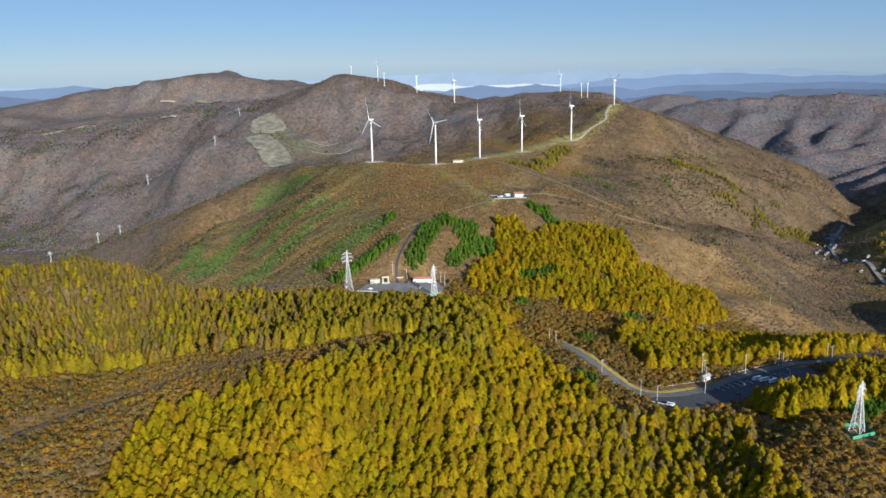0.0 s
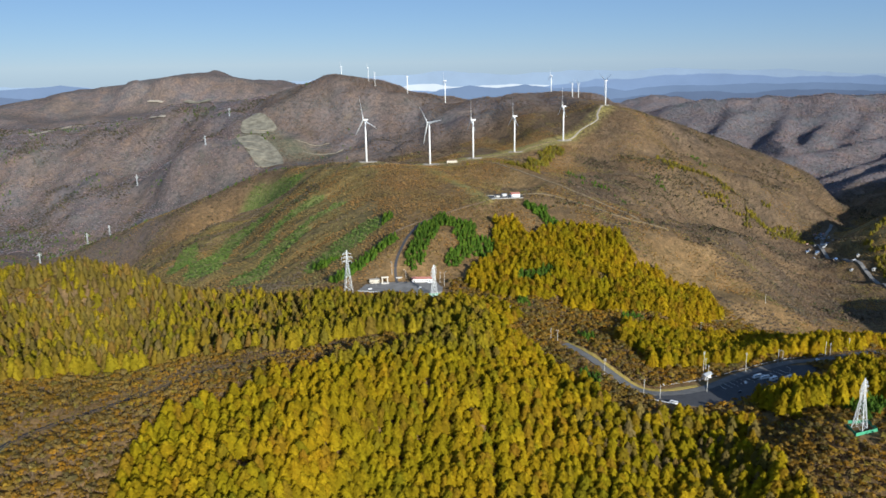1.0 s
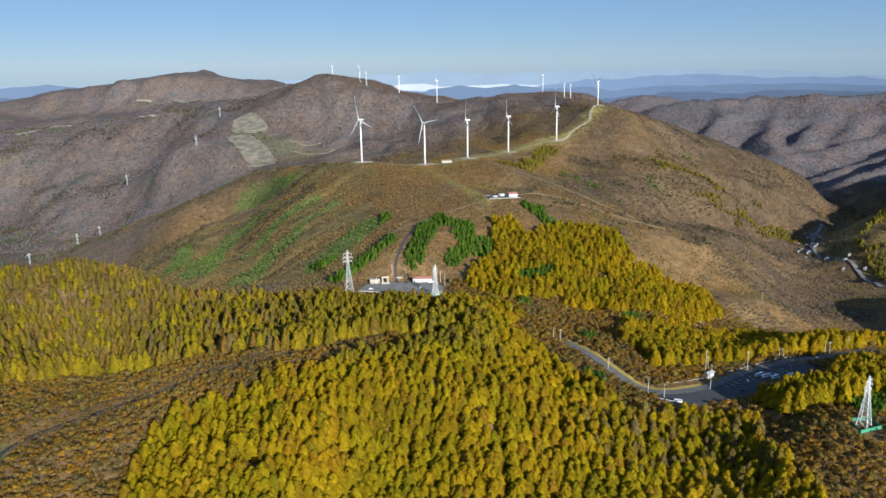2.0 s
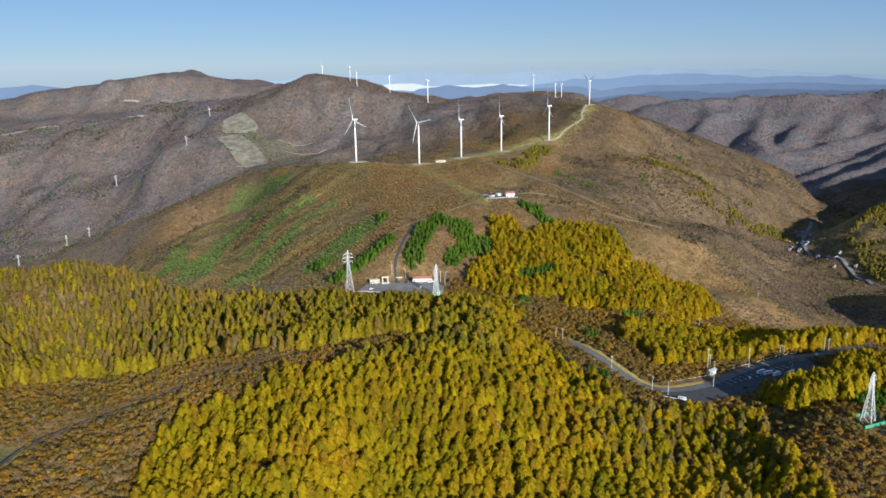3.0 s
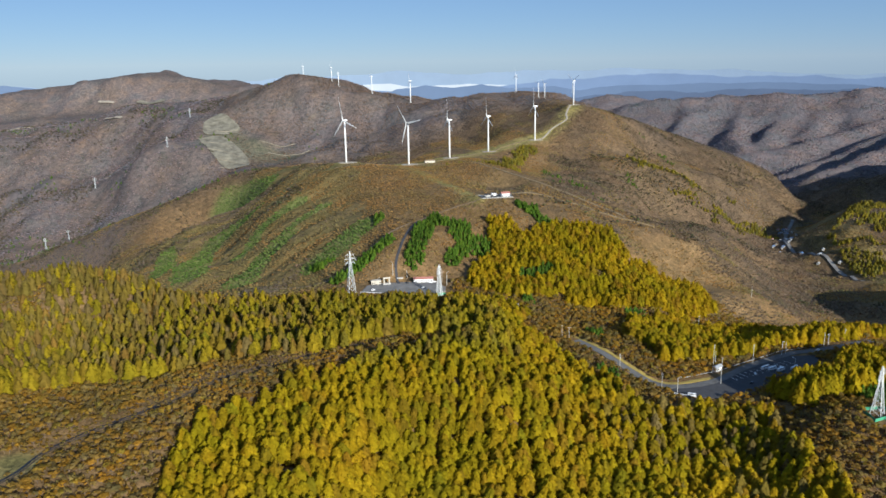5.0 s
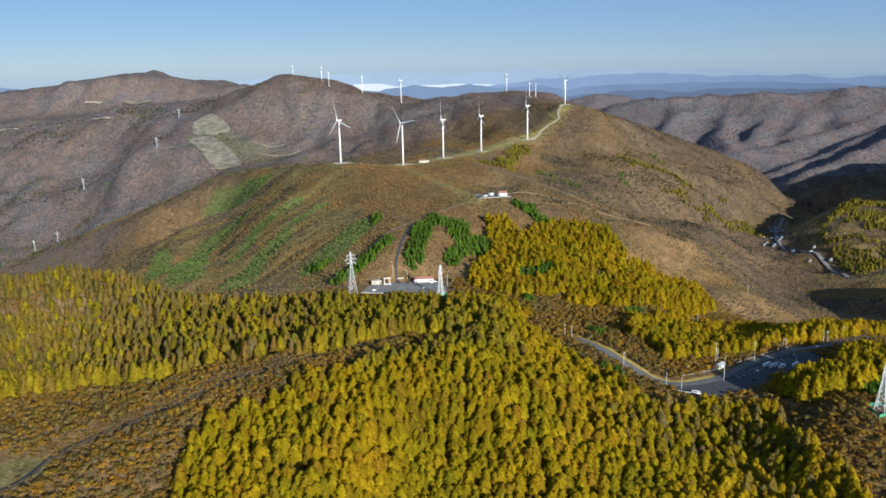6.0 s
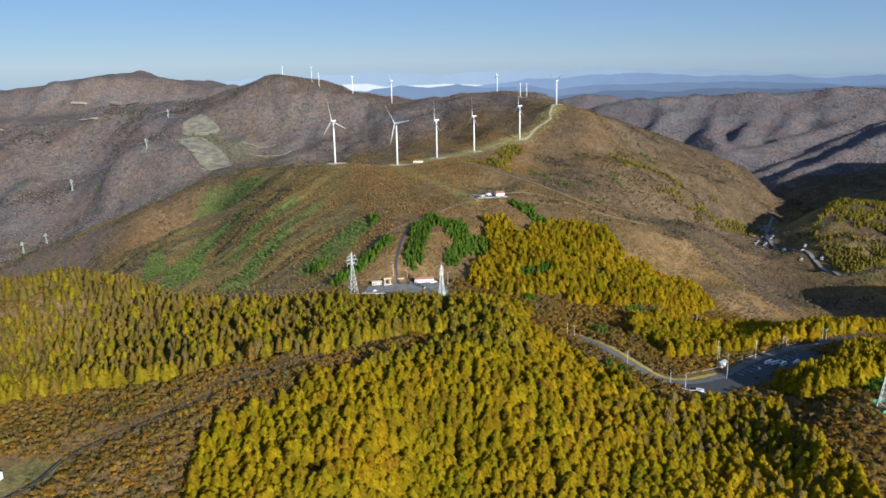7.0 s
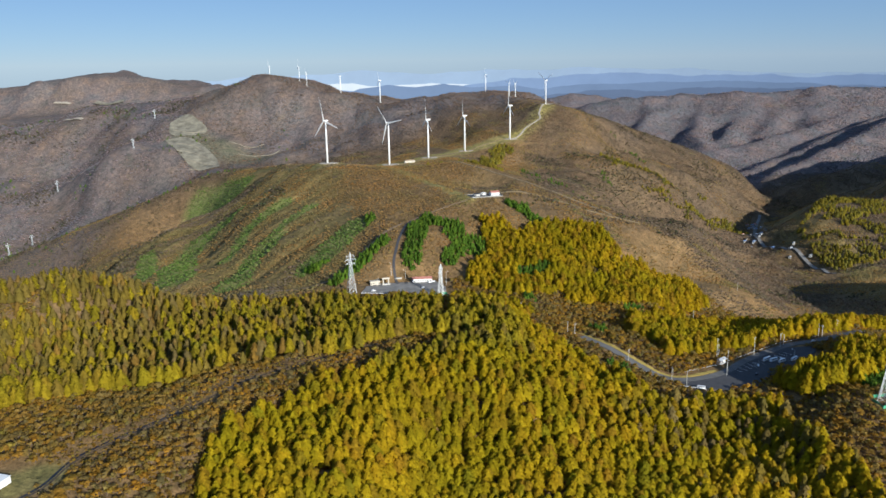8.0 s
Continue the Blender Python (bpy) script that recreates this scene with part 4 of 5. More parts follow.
# ---- turbines ----
def part(name, bm, mat, parent=None, label="", smooth=False):
    me = bpy.data.meshes.new(name)
    bmesh.ops.recalc_face_normals(bm, faces=bm.faces[:])
    bm.to_mesh(me)
    bm.free()
    me.materials.append(mat)
    for p in me.polygons:
        p.use_smooth = smooth
    ob = new(name, me)
    ob.parent = parent
    if label:
        tagged(ob, label)
    return ob


def tube(bm, rings, sides=16, cap=True):
    """A skin through rings of (centre, radius) along z, or (centre, rx, ry)."""
    loops = []
    for c, *r in rings:
        rx, ry = r[0], r[-1]
        loops.append([bm.verts.new((c[0] + rx * math.cos(2 * math.pi * k / sides), c[1] + ry * math.sin(2 * math.pi * k / sides), c[2])) for k in range(sides)])
    for a, b in zip(loops[:-1], loops[1:]):
        for k in range(sides):
            bm.faces.new((a[k], a[(k + 1) % sides], b[(k + 1) % sides], b[k]))
    if cap:
        bm.faces.new(loops[0][::-1])
        bm.faces.new(loops[-1])
    return bm


def turbine(x, y, z, tower, blade, facing, phase):
    """A wind turbine; its rotor looks along facing (degrees from +x)."""
    root = new("wind_turbine")
    k = max(0.5, tower / 82)
    root.matrix_basis = pose(x, y, z, 0, 0, facing)
    part("tower", tube(bmesh.new(), [((0, 0, -6), 2.0 * k), ((0, 0, tower * 0.5), 1.6 * k), ((0, 0, tower - 1.5), 1.15 * k)], 20), WHITE, root, smooth=True)
    part("foundation", tube(bmesh.new(), [((0, 0, -6), 5.5), ((0, 0, 0.4), 5.0)], 20), CONCRETE, root)
    bm = bmesh.new()
    tube(bm, [((0, 0, -6.5), 1.2, 1.3), ((0, 0, -5.8), 1.7, 1.8), ((0, 0, 1.5), 1.8, 1.9), ((0, 0, 2.6), 1.5, 1.6)], 12)
    bm.transform(pose(0.5, 0, tower + 0.3, 0, 90, 0) @ Matrix.Scale(k, 4))
    part("nacelle", bm, WHITE, root, smooth=True)
    hub = tube(bmesh.new(), [((0, 0, 0), 1.5), ((0, 0, 1.2), 1.6), ((0, 0, 2.4), 1.1), ((0, 0, 3.0), 0.3)], 12)
    hub.transform(pose(0.5 + 2.6 * k, 0, tower + 0.3, 0, 90, 0) @ Matrix.Scale(k, 4))
    part("hub", hub, WHITE, root, smooth=True)
    for turn in range(3):
        bm = bmesh.new()
        rings = [(0.0, 0.9, 0.9), (0.06, 0.9, 0.8), (0.2, 1.65, 0.4), (0.5, 1.15, 0.24), (0.85, 0.65, 0.12), (1.0, 0.16, 0.05)]
        tube(bm, [(((0.35 * b - 0.3) * k, 0, k + a * blade), b * k, c * k) for a, b, c in rings], 10)
        bm.transform(pose(0.5 + 3.8 * k, 0, tower + 0.3) @ pose(0, 0, 0, phase + 120 * turn) @ pose(0, 0, 0, 0, 0, 78))
        part("blade", bm, WHITE, root, smooth=True)
    return tagged(root, "white three-bladed wind turbine on a mountain ridge", "wind turbine", "turbines on the ridge")


for x, y, tower, blade, ph, face in ((-74, 1412, 76, 43, 15, 214), (44, 1458, 78, 43, 40, 214), (137, 1564, 77, 42, 2, 188), (242, 1695, 78, 43, 4, 190), (366, 1766, 78, 43, 0, 184), (509, 1938, 60, 36, 58, 196),
                              (-209, 2850, 45, 26, 20, 190), (-108, 2690, 46, 27, 0, 190), (-85, 2640, 42, 27, 45, 190), (23, 2600, 55, 29, 65, 190), (141, 2500, 68, 28, 15, 190), (463, 2400, 50, 26, 10, 190), (484, 2200, 38, 22, 70, 190), (497, 2180, 40, 22, 50, 190)):
    turbine(x, y, float(surface(x, y)), tower, blade, face, ph)


# ---- pylons ----
def beam(bm, a, b, w):
    a, b = Vector(a), Vector(b)
    m = (b - a).to_track_quat("Z", "Y").to_matrix().to_4x4()
    bmesh.ops.create_cube(bm, size=1, matrix=Matrix.Translation((a + b) / 2) @ m @ Matrix.Diagonal((w, w, (b - a).length, 1)))


def pylon(x, y, z, height, base, turn, mat, label):
    root = new("transmission_pylon")
    root.matrix_basis = pose(x, y, z, 0, 0, turn)

    def half(u):
        return base * (1 - u / 0.72) + 0.9 * u / 0.72 if u < 0.72 else 0.9 - 0.7 * (u - 0.72) / 0.28

    levels = [0, 0.14, 0.26, 0.37, 0.47, 0.56, 0.64, 0.72, 0.8, 0.88, 0.96, 1.0]
    corner = [(1, 1), (-1, 1), (-1, -1), (1, -1)]
    for sx, sy in corner:
        bm = bmesh.new()
        for u, w in ((0, 0.72), (0.72, 1.0)):
            beam(bm, (sx * half(u), sy * half(u), u * height - (3 if u == 0 else 0)), (sx * half(w), sy * half(w), w * height), 0.36)
        part("leg", bm, mat, root)
    for k in range(4):
        (ax, ay), (bx, by) = corner[k], corner[(k + 1) % 4]
        bm = bmesh.new()
        for u, w in zip(levels[:-1], levels[1:]):
            p, q = half(u), half(w)
            beam(bm, (ax * p, ay * p, u * height), (bx * q, by * q, w * height), 0.17)
            beam(bm, (bx * p, by * p, u * height), (ax * q, ay * q, w * height), 0.17)
            beam(bm, (ax * q, ay * q, w * height), (bx * q, by * q, w * height), 0.15)
        part("bracing", bm, mat, root)
    for u, reach in ((0.72, 5.2), (0.81, 6.2), (0.9, 4.6)):
        for s in (-1, 1):
            bm = bmesh.new()
            h = half(u)
            for t in (-1, 1):
                beam(bm, (s * h, t * h, u * height), (s * reach, 0, u * height + 0.3), 0.24)
                beam(bm, (s * h, t * h, u * height + 2.2), (s * reach, 0, u * height + 0.3), 0.2)
            arm = part("cross_arm", bm, mat, root)
            part("insulator", tube(bmesh.new(), [((s * reach, 0, u * height - 2.0), 0.16), ((s * reach, 0, u * height + 0.2), 0.16)], 6), mat, arm)
    return tagged(root, label, "pylon", "transmission pylons")


PYLON_PAINT = plain("pale_grey_pylon_paint", (0.62, 0.63, 0.62), 0.5, 0.1)
pylon(-76, 815, float(surface(-76, 815)), 47, 4.6, 20, PYLON_PAINT, "pale lattice transmission pylon beside the saddle")
pylon(17, 783, float(surface(17, 783)), 36, 3.2, 60, PYLON_PAINT, "pale lattice transmission pylon at the lot's edge")
pylon(292, 464, float(surface(292, 464)), 37, 4.0, 35, PYLON_PAINT, "pale lattice transmission pylon with a green fenced foot")
for x, y, h in ((-950, 1991, 30), (-904, 2189, 34), (-863, 2251, 30), (-853, 2504, 36), (-594, 2368, 30), (-573, 2639, 30), (-420, 2900, 26)):
    pylon(x, y, float(surface(x, y)), h, 1.7, 40, STEEL, "small pale pylon on the wooded mountainside")


# ---- backdrop of distance ----
def distance(name, radius, colour, glow, profile, floor, seed, rough, label):
    """A far ridge, so far off that it only shows its outline."""
    m, n, l, bs = material(name)
    # aerial haze is put into the base colour and a steady glow
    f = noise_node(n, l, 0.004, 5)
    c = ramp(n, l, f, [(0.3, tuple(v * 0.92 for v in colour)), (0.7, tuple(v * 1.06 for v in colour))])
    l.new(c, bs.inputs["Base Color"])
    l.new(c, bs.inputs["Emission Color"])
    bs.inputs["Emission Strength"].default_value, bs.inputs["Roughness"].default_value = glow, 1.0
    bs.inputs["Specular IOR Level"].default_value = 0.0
    a = np.linspace(-42, 48, 700)
    top = np.interp(a, [p[0] for p in profile], [p[1] for p in profile]) + (fbm(a + 100, a * 0, 2.6, 6, seed) - 0.5) * rough * 1.7
    px, py = radius * np.sin(np.radians(a)) - 60, radius * np.cos(np.radians(a))
    verts = np.concatenate([np.stack([px, py, np.full_like(a, floor)], 1), np.stack([px, py, top], 1)])
    k = np.arange(len(a) - 1)
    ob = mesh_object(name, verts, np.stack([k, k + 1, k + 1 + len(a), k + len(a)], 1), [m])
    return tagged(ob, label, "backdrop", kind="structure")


distance("backdrop_far_range", 4940, (0.17, 0.22, 0.29), 0.36, [(-42, 200), (-26, 205), (-20, 185), (-7, 200), (-0.3, 227), (2.2, 234), (4, 243), (7, 224), (10, 222), (14, 234), (20, 238), (25, 228), (30, 216), (35, 192), (38, 200), (48, 205)], -300, 3, 22, "mountain range on the horizon, painted pale blue with haze")
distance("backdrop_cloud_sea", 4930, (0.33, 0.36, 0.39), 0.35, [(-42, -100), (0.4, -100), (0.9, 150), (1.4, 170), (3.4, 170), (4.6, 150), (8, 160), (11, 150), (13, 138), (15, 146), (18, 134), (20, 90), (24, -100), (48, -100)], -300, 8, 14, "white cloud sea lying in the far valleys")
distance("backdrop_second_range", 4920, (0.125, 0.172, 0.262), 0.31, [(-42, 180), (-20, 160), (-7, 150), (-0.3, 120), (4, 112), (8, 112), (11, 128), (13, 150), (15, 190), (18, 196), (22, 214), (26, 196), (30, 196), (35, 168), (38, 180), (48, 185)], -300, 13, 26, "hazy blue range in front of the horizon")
distance("backdrop_middle_range", 4860, (0.1, 0.138, 0.212), 0.27, [(-42, 190), (-26, 188), (-22, 196), (-18, 170), (-7, 140), (0, 90), (2.5, 100), (3.8, 134), (5.9, 150), (7.9, 130), (10, 146), (12, 128), (15.2, 138), (17, 108), (18.8, 126), (20, 138), (23.5, 145), (27, 152), (32, 158), (36, 140), (48, 140)], -300, 5, 20, "mountain range behind the ridges, painted blue with haze")
distance("backdrop_near_range", 4800, (0.078, 0.105, 0.165), 0.2, [(-42, 150), (-26, 150), (-18, 120), (0, 20), (14, 40), (17, 80), (20, 105), (24, 110), (28, 118), (34, 118), (48, 110)], -300, 6, 26, "wooded range behind the valley, painted blue-grey with haze")


# ---- roads and ground works ----
def curve(pts, step=4.0):
    """A smooth line through the bends of a road, in even steps."""
    p = np.array(pts, float)
    ext = np.concatenate([[2 * p[0] - p[1]], p, [2 * p[-1] - p[-2]]])
    out = []
    for k in range(len(p) - 1):
        a, b, c, d = ext[k], ext[k + 1], ext[k + 2], ext[k + 3]
        n = max(2, int(np.hypot(*(c - b)) / step))
        for t in np.arange(n) / n:
            out.append(0.5 * (2 * b + (c - a) * t + (2 * a - 5 * b + 4 * c - d) * t * t + (3 * b - a - 3 * c + d) * t ** 3))
    out.append(p[-1])
    return np.array(out)


def ribbon(name, pts, width, lift, mat, label, category, kind="structure", shift=0.0, rag=0.0, thick=0.35):
    """A strip laid along the ground, with an edge of its own."""
    c = curve(pts)
    d = np.gradient(c, axis=0)
    d /= np.linalg.norm(d, axis=1)[:, None]
    side = np.stack([-d[:, 1], d[:, 0]], 1)
    cols = 5
    rows = []
    jag = (fbm(c[:, 0], c[:, 1], 9, 2, 41) - 0.5) * rag
    for k in range(cols):
        u = (k / (cols - 1) - 0.5) * (width + jag) + shift
        q = c + side * u[:, None]
        z = surface(q[:, 0], q[:, 1])
        rows.append(np.stack([q[:, 0], q[:, 1], z], 1))
    mid = np.max([r[:, 2] for r in rows[1:4]], axis=0)
    for r in rows:
        r[:, 2] = 0.6 * mid + 0.4 * r[:, 2] + lift
    lo = [rows[0] - (0, 0, thick + 1.2), rows[-1] - (0, 0, thick + 1.2)]
    rows = [lo[0]] + rows + [lo[1]]
    n = len(c)
    verts = np.concatenate(rows)
    k = np.arange(n - 1)
    faces = np.concatenate([np.stack([k + a * n, k + 1 + a * n, k + 1 + (a + 1) * n, k + (a + 1) * n], 1)[:, ::-1] for a in range(len(rows) - 1)])
    return tagged(mesh_object(name, verts, faces, [mat], smooth=False), label, category, kind=kind)


ribbon("road", LOT_ROAD[4:], 7.5, 0.45, ASPHALT, "grey asphalt mountain road past the parking ground", "road")
ribbon("road_verge", LOT_ROAD[3:9], 4.2, 0.35, YELLOW_GRASS, "verge of dry yellow grass along the road", "verge", shift=6.2, rag=2.4)
ribbon("access_road", UP_ROAD, 3.0, 0.5, DARK_ASPHALT, "narrow asphalt road climbing from the saddle", "road")
ribbon("house_path", HOUSE_PATH, 2.4, 0.4, EARTH, "trodden earth path to the lone house", "path", rag=1.2)
ribbon("ridge_track", RIDGE_ROAD[:8], 3.0, 0.6, EARTH, "grassy service track between the turbines", "track", rag=2.5)
ribbon("ridge_road", RIDGE_ROAD[7:], 4.4, 0.9, GRAVEL, "pale gravel service road along the ridge", "road", rag=2.0)
ribbon("forest_track", TRACK, 1.5, 0.1, WET_EARTH, "dark wet earth track beside the brook", "track", rag=1.5)
ribbon("brook", [(x - 1.8, y + 1.6) for x, y in TRACK[:4]], 1.6, 0.12, WATER, "dark narrow brook beside the track", "brook")
ribbon("spur_path", SPUR_PATH, 3.0, 0.5, EARTH, "trodden footpath up the slope", "path", rag=1.5)
ribbon("crest_grass", CREST_PATH, 4.0, 0.8, DRY_GRASS, "pale dry grass along the upper crest", "path", rag=3.0)
ribbon("crest_path", EAST_PATH, 4.5, 0.9, DRY_GRASS, "trodden path along the crest", "path", rag=1.5)
ribbon("valley_road", VALLEY_ROAD, 6.5, 0.9, WORN_ASPHALT, "pale road along the valley floor", "road")
ribbon("bare_clearing", [(-1241, 3965), (-1167, 3945)], 22.0, 3.0, GRAVEL, "pale bare clearing on the far mountainside", "clearing", rag=8)
ribbon("bare_clearing", [(-1057, 3951), (-990, 3930), (-927, 3935)], 46.0, 3.0, FIELD, "pale bare clearing on the far mountainside", "clearing", rag=12)
ribbon("bare_clearing", [(-914, 2917), (-880, 2890), (-848, 2861)], 12.0, 4.0, GRAVEL, "pale bare clearing on the far mountainside", "clearing", rag=6)
ribbon("mountain_road", [(-1440, 3090), (-1412, 3160), (-1398, 3270), (-1340, 3310), (-1290, 3330)], 16.0, 3.0, GRAVEL, "white cut of a road on the far mountainside", "road", rag=8)


def slab(name, corners, z, mat, label, category, thick=1.6):
    bm = bmesh.new()
    top = [bm.verts.new((x, y, z)) for x, y in corners]
    low = [bm.verts.new((x * 1.0, y * 1.0, z - thick)) for x, y in corners]
    bm.faces.new(top)
    for k in range(len(corners)):
        bm.faces.new((top[k], low[k], low[(k + 1) % len(corners)], top[(k + 1) % len(corners)]))
    return tagged(part(name, bm, mat), label, category, kind="structure")


# darker than its own grey: the larches' shade is in the asphalt colour
parking = slab("parking_ground", [(178, 566), (196, 556), (222, 547), (250, 551), (286, 570), (314, 592), (342, 608), (352, 622), (322, 624), (278, 607), (235, 586), (196, 577)], 30.34, DARK_ASPHALT, "asphalt parking ground among larches", "parking lot")
for k in range(12):
    bm = bmesh.new()
    beam(bm, (246 + k * 6.0, 588 + k * 2.4, 30.36), (250 + k * 6.0, 580 + k * 2.4, 30.36), 0.16)
    part("bay_line", bm, WHITE_LINE, parking)
lot = slab("saddle_lot", [(-66, 812), (-40, 806), (-18, 802), (4, 790), (14, 792), (26, 800), (30, 828), (18, 843), (-30, 846), (-58, 836)], 56.5, WORN_ASPHALT, "asphalt lot on the saddle", "parking lot")
slab("house_yard", [(110, 1034), (152, 1036), (154, 1057), (108, 1056)], 116.1, ASPHALT, "grey paved yard round the red-roofed house", "yard")
for x, y in ((-74, 1412), (44, 1458), (137, 1564), (242, 1695), (366, 1766), (509, 1938)):
    z = float(surface(x, y)) + 0.5
    slab("turbine_pad", [(x + 15 * math.cos(a) * (1.3 if math.cos(a) > 0 else 1), y + 12 * math.sin(a)) for a in np.linspace(0, 6.283, 11)[:-1]], z, GRAVEL, "pale gravel pad at a turbine's foot", "pad")
for corners in FIELDS:
    c = np.array(corners, float)
    g = 10
    mid = c.mean(0)
    ring = np.concatenate([[mid + (p - mid) * u for p in curve(list(map(tuple, c)) + [tuple(c[0])], 12.0)] for u in np.linspace(0.02, 1, g)])
    n = len(ring) // g
    zz = surface(ring[:, 0], ring[:, 1]) + 2.0
    k = np.arange(n - 1)
    faces = np.concatenate([np.stack([k + a * n, k + 1 + a * n, k + 1 + (a + 1) * n, k + (a + 1) * n], 1) for a in range(g - 1)])
    tagged(mesh_object("field", np.column_stack([ring, zz]), faces, [FIELD]), "pale stubble field on the mountainside", "field", kind="structure")


for pts, wide in (([(-500, 2395), (-440, 2380), (-400, 2340)], 7), ([(-470, 2330), (-420, 2315), (-375, 2280)], 6), ([(-440, 2268), (-400, 2250), (-352, 2232)], 9), ([(-425, 2228), (-390, 2212), (-350, 2198)], 6),
                  ([(-500, 2500), (-450, 2480), (-405, 2495)], 6), ([(-330, 2400), (-280, 2390), (-225, 2395)], 5), ([(-300, 2330), (-240, 2320), (-180, 2340)], 5)):
    ribbon("field_terrace", pts, wide * 0.6, 2.5, TERRACE, "pale bare terrace edge across the stubble field", "terrace", rag=5.0)


# ---- buildings ----
def box(bm, centre, size):
    bmesh.ops.create_cube(bm, size=1, matrix=Matrix.Translation(centre) @ Matrix.Diagonal((*size, 1)))
    return bm


def house(name, x, y, z, size, turn, wall, roof, label, gable=True, windows=3):
    """A small building: walls, roof, door and windows."""
    w, d, h = size
    root = new(name)
    root.matrix_basis = pose(x, y, z, 0, 0, turn)
    part("wall", box(bmesh.new(), (0, 0, h / 2 - 0.5), (w, d, h + 1)), wall, root)
    bm = bmesh.new()
    if gable:
        rise, o = d * 0.28, 0.5
        p = [(-w / 2 - o, -d / 2 - o, h), (w / 2 + o, -d / 2 - o, h), (w / 2 + o, d / 2 + o, h), (-w / 2 - o, d / 2 + o, h), (-w / 2 - o, 0, h + rise), (w / 2 + o, 0, h + rise)]
        v = [bm.verts.new(q) for q in p]
        for f in ((0, 1, 5, 4), (2, 3, 4, 5), (0, 4, 3), (1, 2, 5), (0, 3, 2, 1)):
            bm.faces.new([v[k] for k in f])
    else:
        box(bm, (0, 0, h + 0.15), (w + 0.6, d + 0.6, 0.3))
    part("roof", bm, roof, root)
    part("door", box(bmesh.new(), (-w * 0.38, -d / 2, 1.05), (1.0, 0.16, 2.1)), GLASS_DARK, root)
    for k in range(windows):
        part("window", box(bmesh.new(), (-w * 0.2 + w * 0.6 * k / max(1, windows - 1), -d / 2, 1.6), (1.4, 0.14, 1.1)), GLASS_DARK, root)
    return tagged(root, label, "building")


house("rest_house", 6, 842, 56.5, (22, 7, 3.6), -4, WALL, RED, "long low white rest house with a reddish roof", windows=6)
house("shed", -48, 842, 56.5, (11, 5, 4.0), 6, CREAM, CREAM, "cream flat-roofed shed beside the saddle lot", False, 2)
house("toilet_block", -20, 850, 57.0, (7, 4, 3.2), 0, CREAM, GREY_ROOF, "small cream toilet block beside the access road", False, 1)
house("red_roofed_house", 143, 1044, 116.1, (12, 8, 4), 8, WALL, RED, "small white house with a red roof")
house("white_shed", 129, 1052, 116.1, (7, 4, 2.8), 4, WALL, GREY_ROOF, "low white shed with a flat grey roof", False, 2)
house("grey_shed", 118, 1045, 116.1, (8, 7, 2.6), 0, CONCRETE, DARK_ASPHALT, "low grey shed in the walled yard", False, 1)
house("ridge_hut", 88, 1497, float(surface(88, 1497)) + 0.4, (20, 7, 4.2), 8, CREAM, EARTH, "brown-roofed hut on the turbine ridge", True, 4)
house("roadside_hut", 243, 604, 30.3, (9, 5, 3.4), 30, WALL, GREY_ROOF, "pale roadside hut with a grey roof", True, 2)
house("greenhouse_barn", -311, 455, float(surface(-311, 455)), (14, 10, 3.2), -28, WALL, WHITE, "white flat-roofed farm shed beside the track", False, 2)
rb = random.Random(9)
# valley shade is put into the house colours: dull walls, mostly dark roofs
for k in range(40):
    u = rb.random() * 0.8
    px, py = 805 + 150 * u + rb.uniform(-22, 14), 1420 + 230 * u + rb.uniform(-14, 26)
    house("village_house", px, py, float(surface(px, py)), (rb.uniform(4.5, 7.5), rb.uniform(3.5, 5), rb.uniform(2.2, 3.2)), rb.uniform(0, 90), CONCRETE if rb.random() < 0.8 else CREAM, rb.choice([DARK_ASPHALT, BLUE_ROOF, RED, ASPHALT, GREY_ROOF, BLUE_ROOF]), "small village house on the shaded valley floor", rb.random() < 0.7, 3)
for k in range(7):
    px, py = 822 + rb.uniform(-26, 30), 1280 + 26 * k
    house("farm_building", px, py, float(surface(px, py)), (rb.uniform(6, 11), 4.5, rb.uniform(2.2, 3.2)), rb.uniform(20, 70), CONCRETE, rb.choice([GREY_ROOF, BLUE_ROOF, CONCRETE]), "pale farm building beside the valley road", True, 3)


# ---- monument, fences, poles ----
def monument(x, y, z):
    root = new("stone_monument")
    root.matrix_basis = pose(x, y, z, 0, 0, 10)
    part("plinth", box(bmesh.new(), (0, 0, 0.5), (9, 4, 1.4)), CONCRETE, root)
    for sx in (-3, 3):
        part("pillar", tube(bmesh.new(), [((sx, 0, 1.0), 0.9), ((sx, 0, 6.5), 0.7)], 10), CREAM, root)
    bm = box(bmesh.new(), (0, 0, 7.2), (8.6, 1.8, 1.6))
    bmesh.ops.bevel(bm, geom=bm.edges[:], offset=0.25, segments=1, affect="EDGES")
    part("lintel", bm, CREAM, root)
    return tagged(root, "cream stone monument like a gate on the saddle lot", "monument")


monument(-36, 838, 56.5)


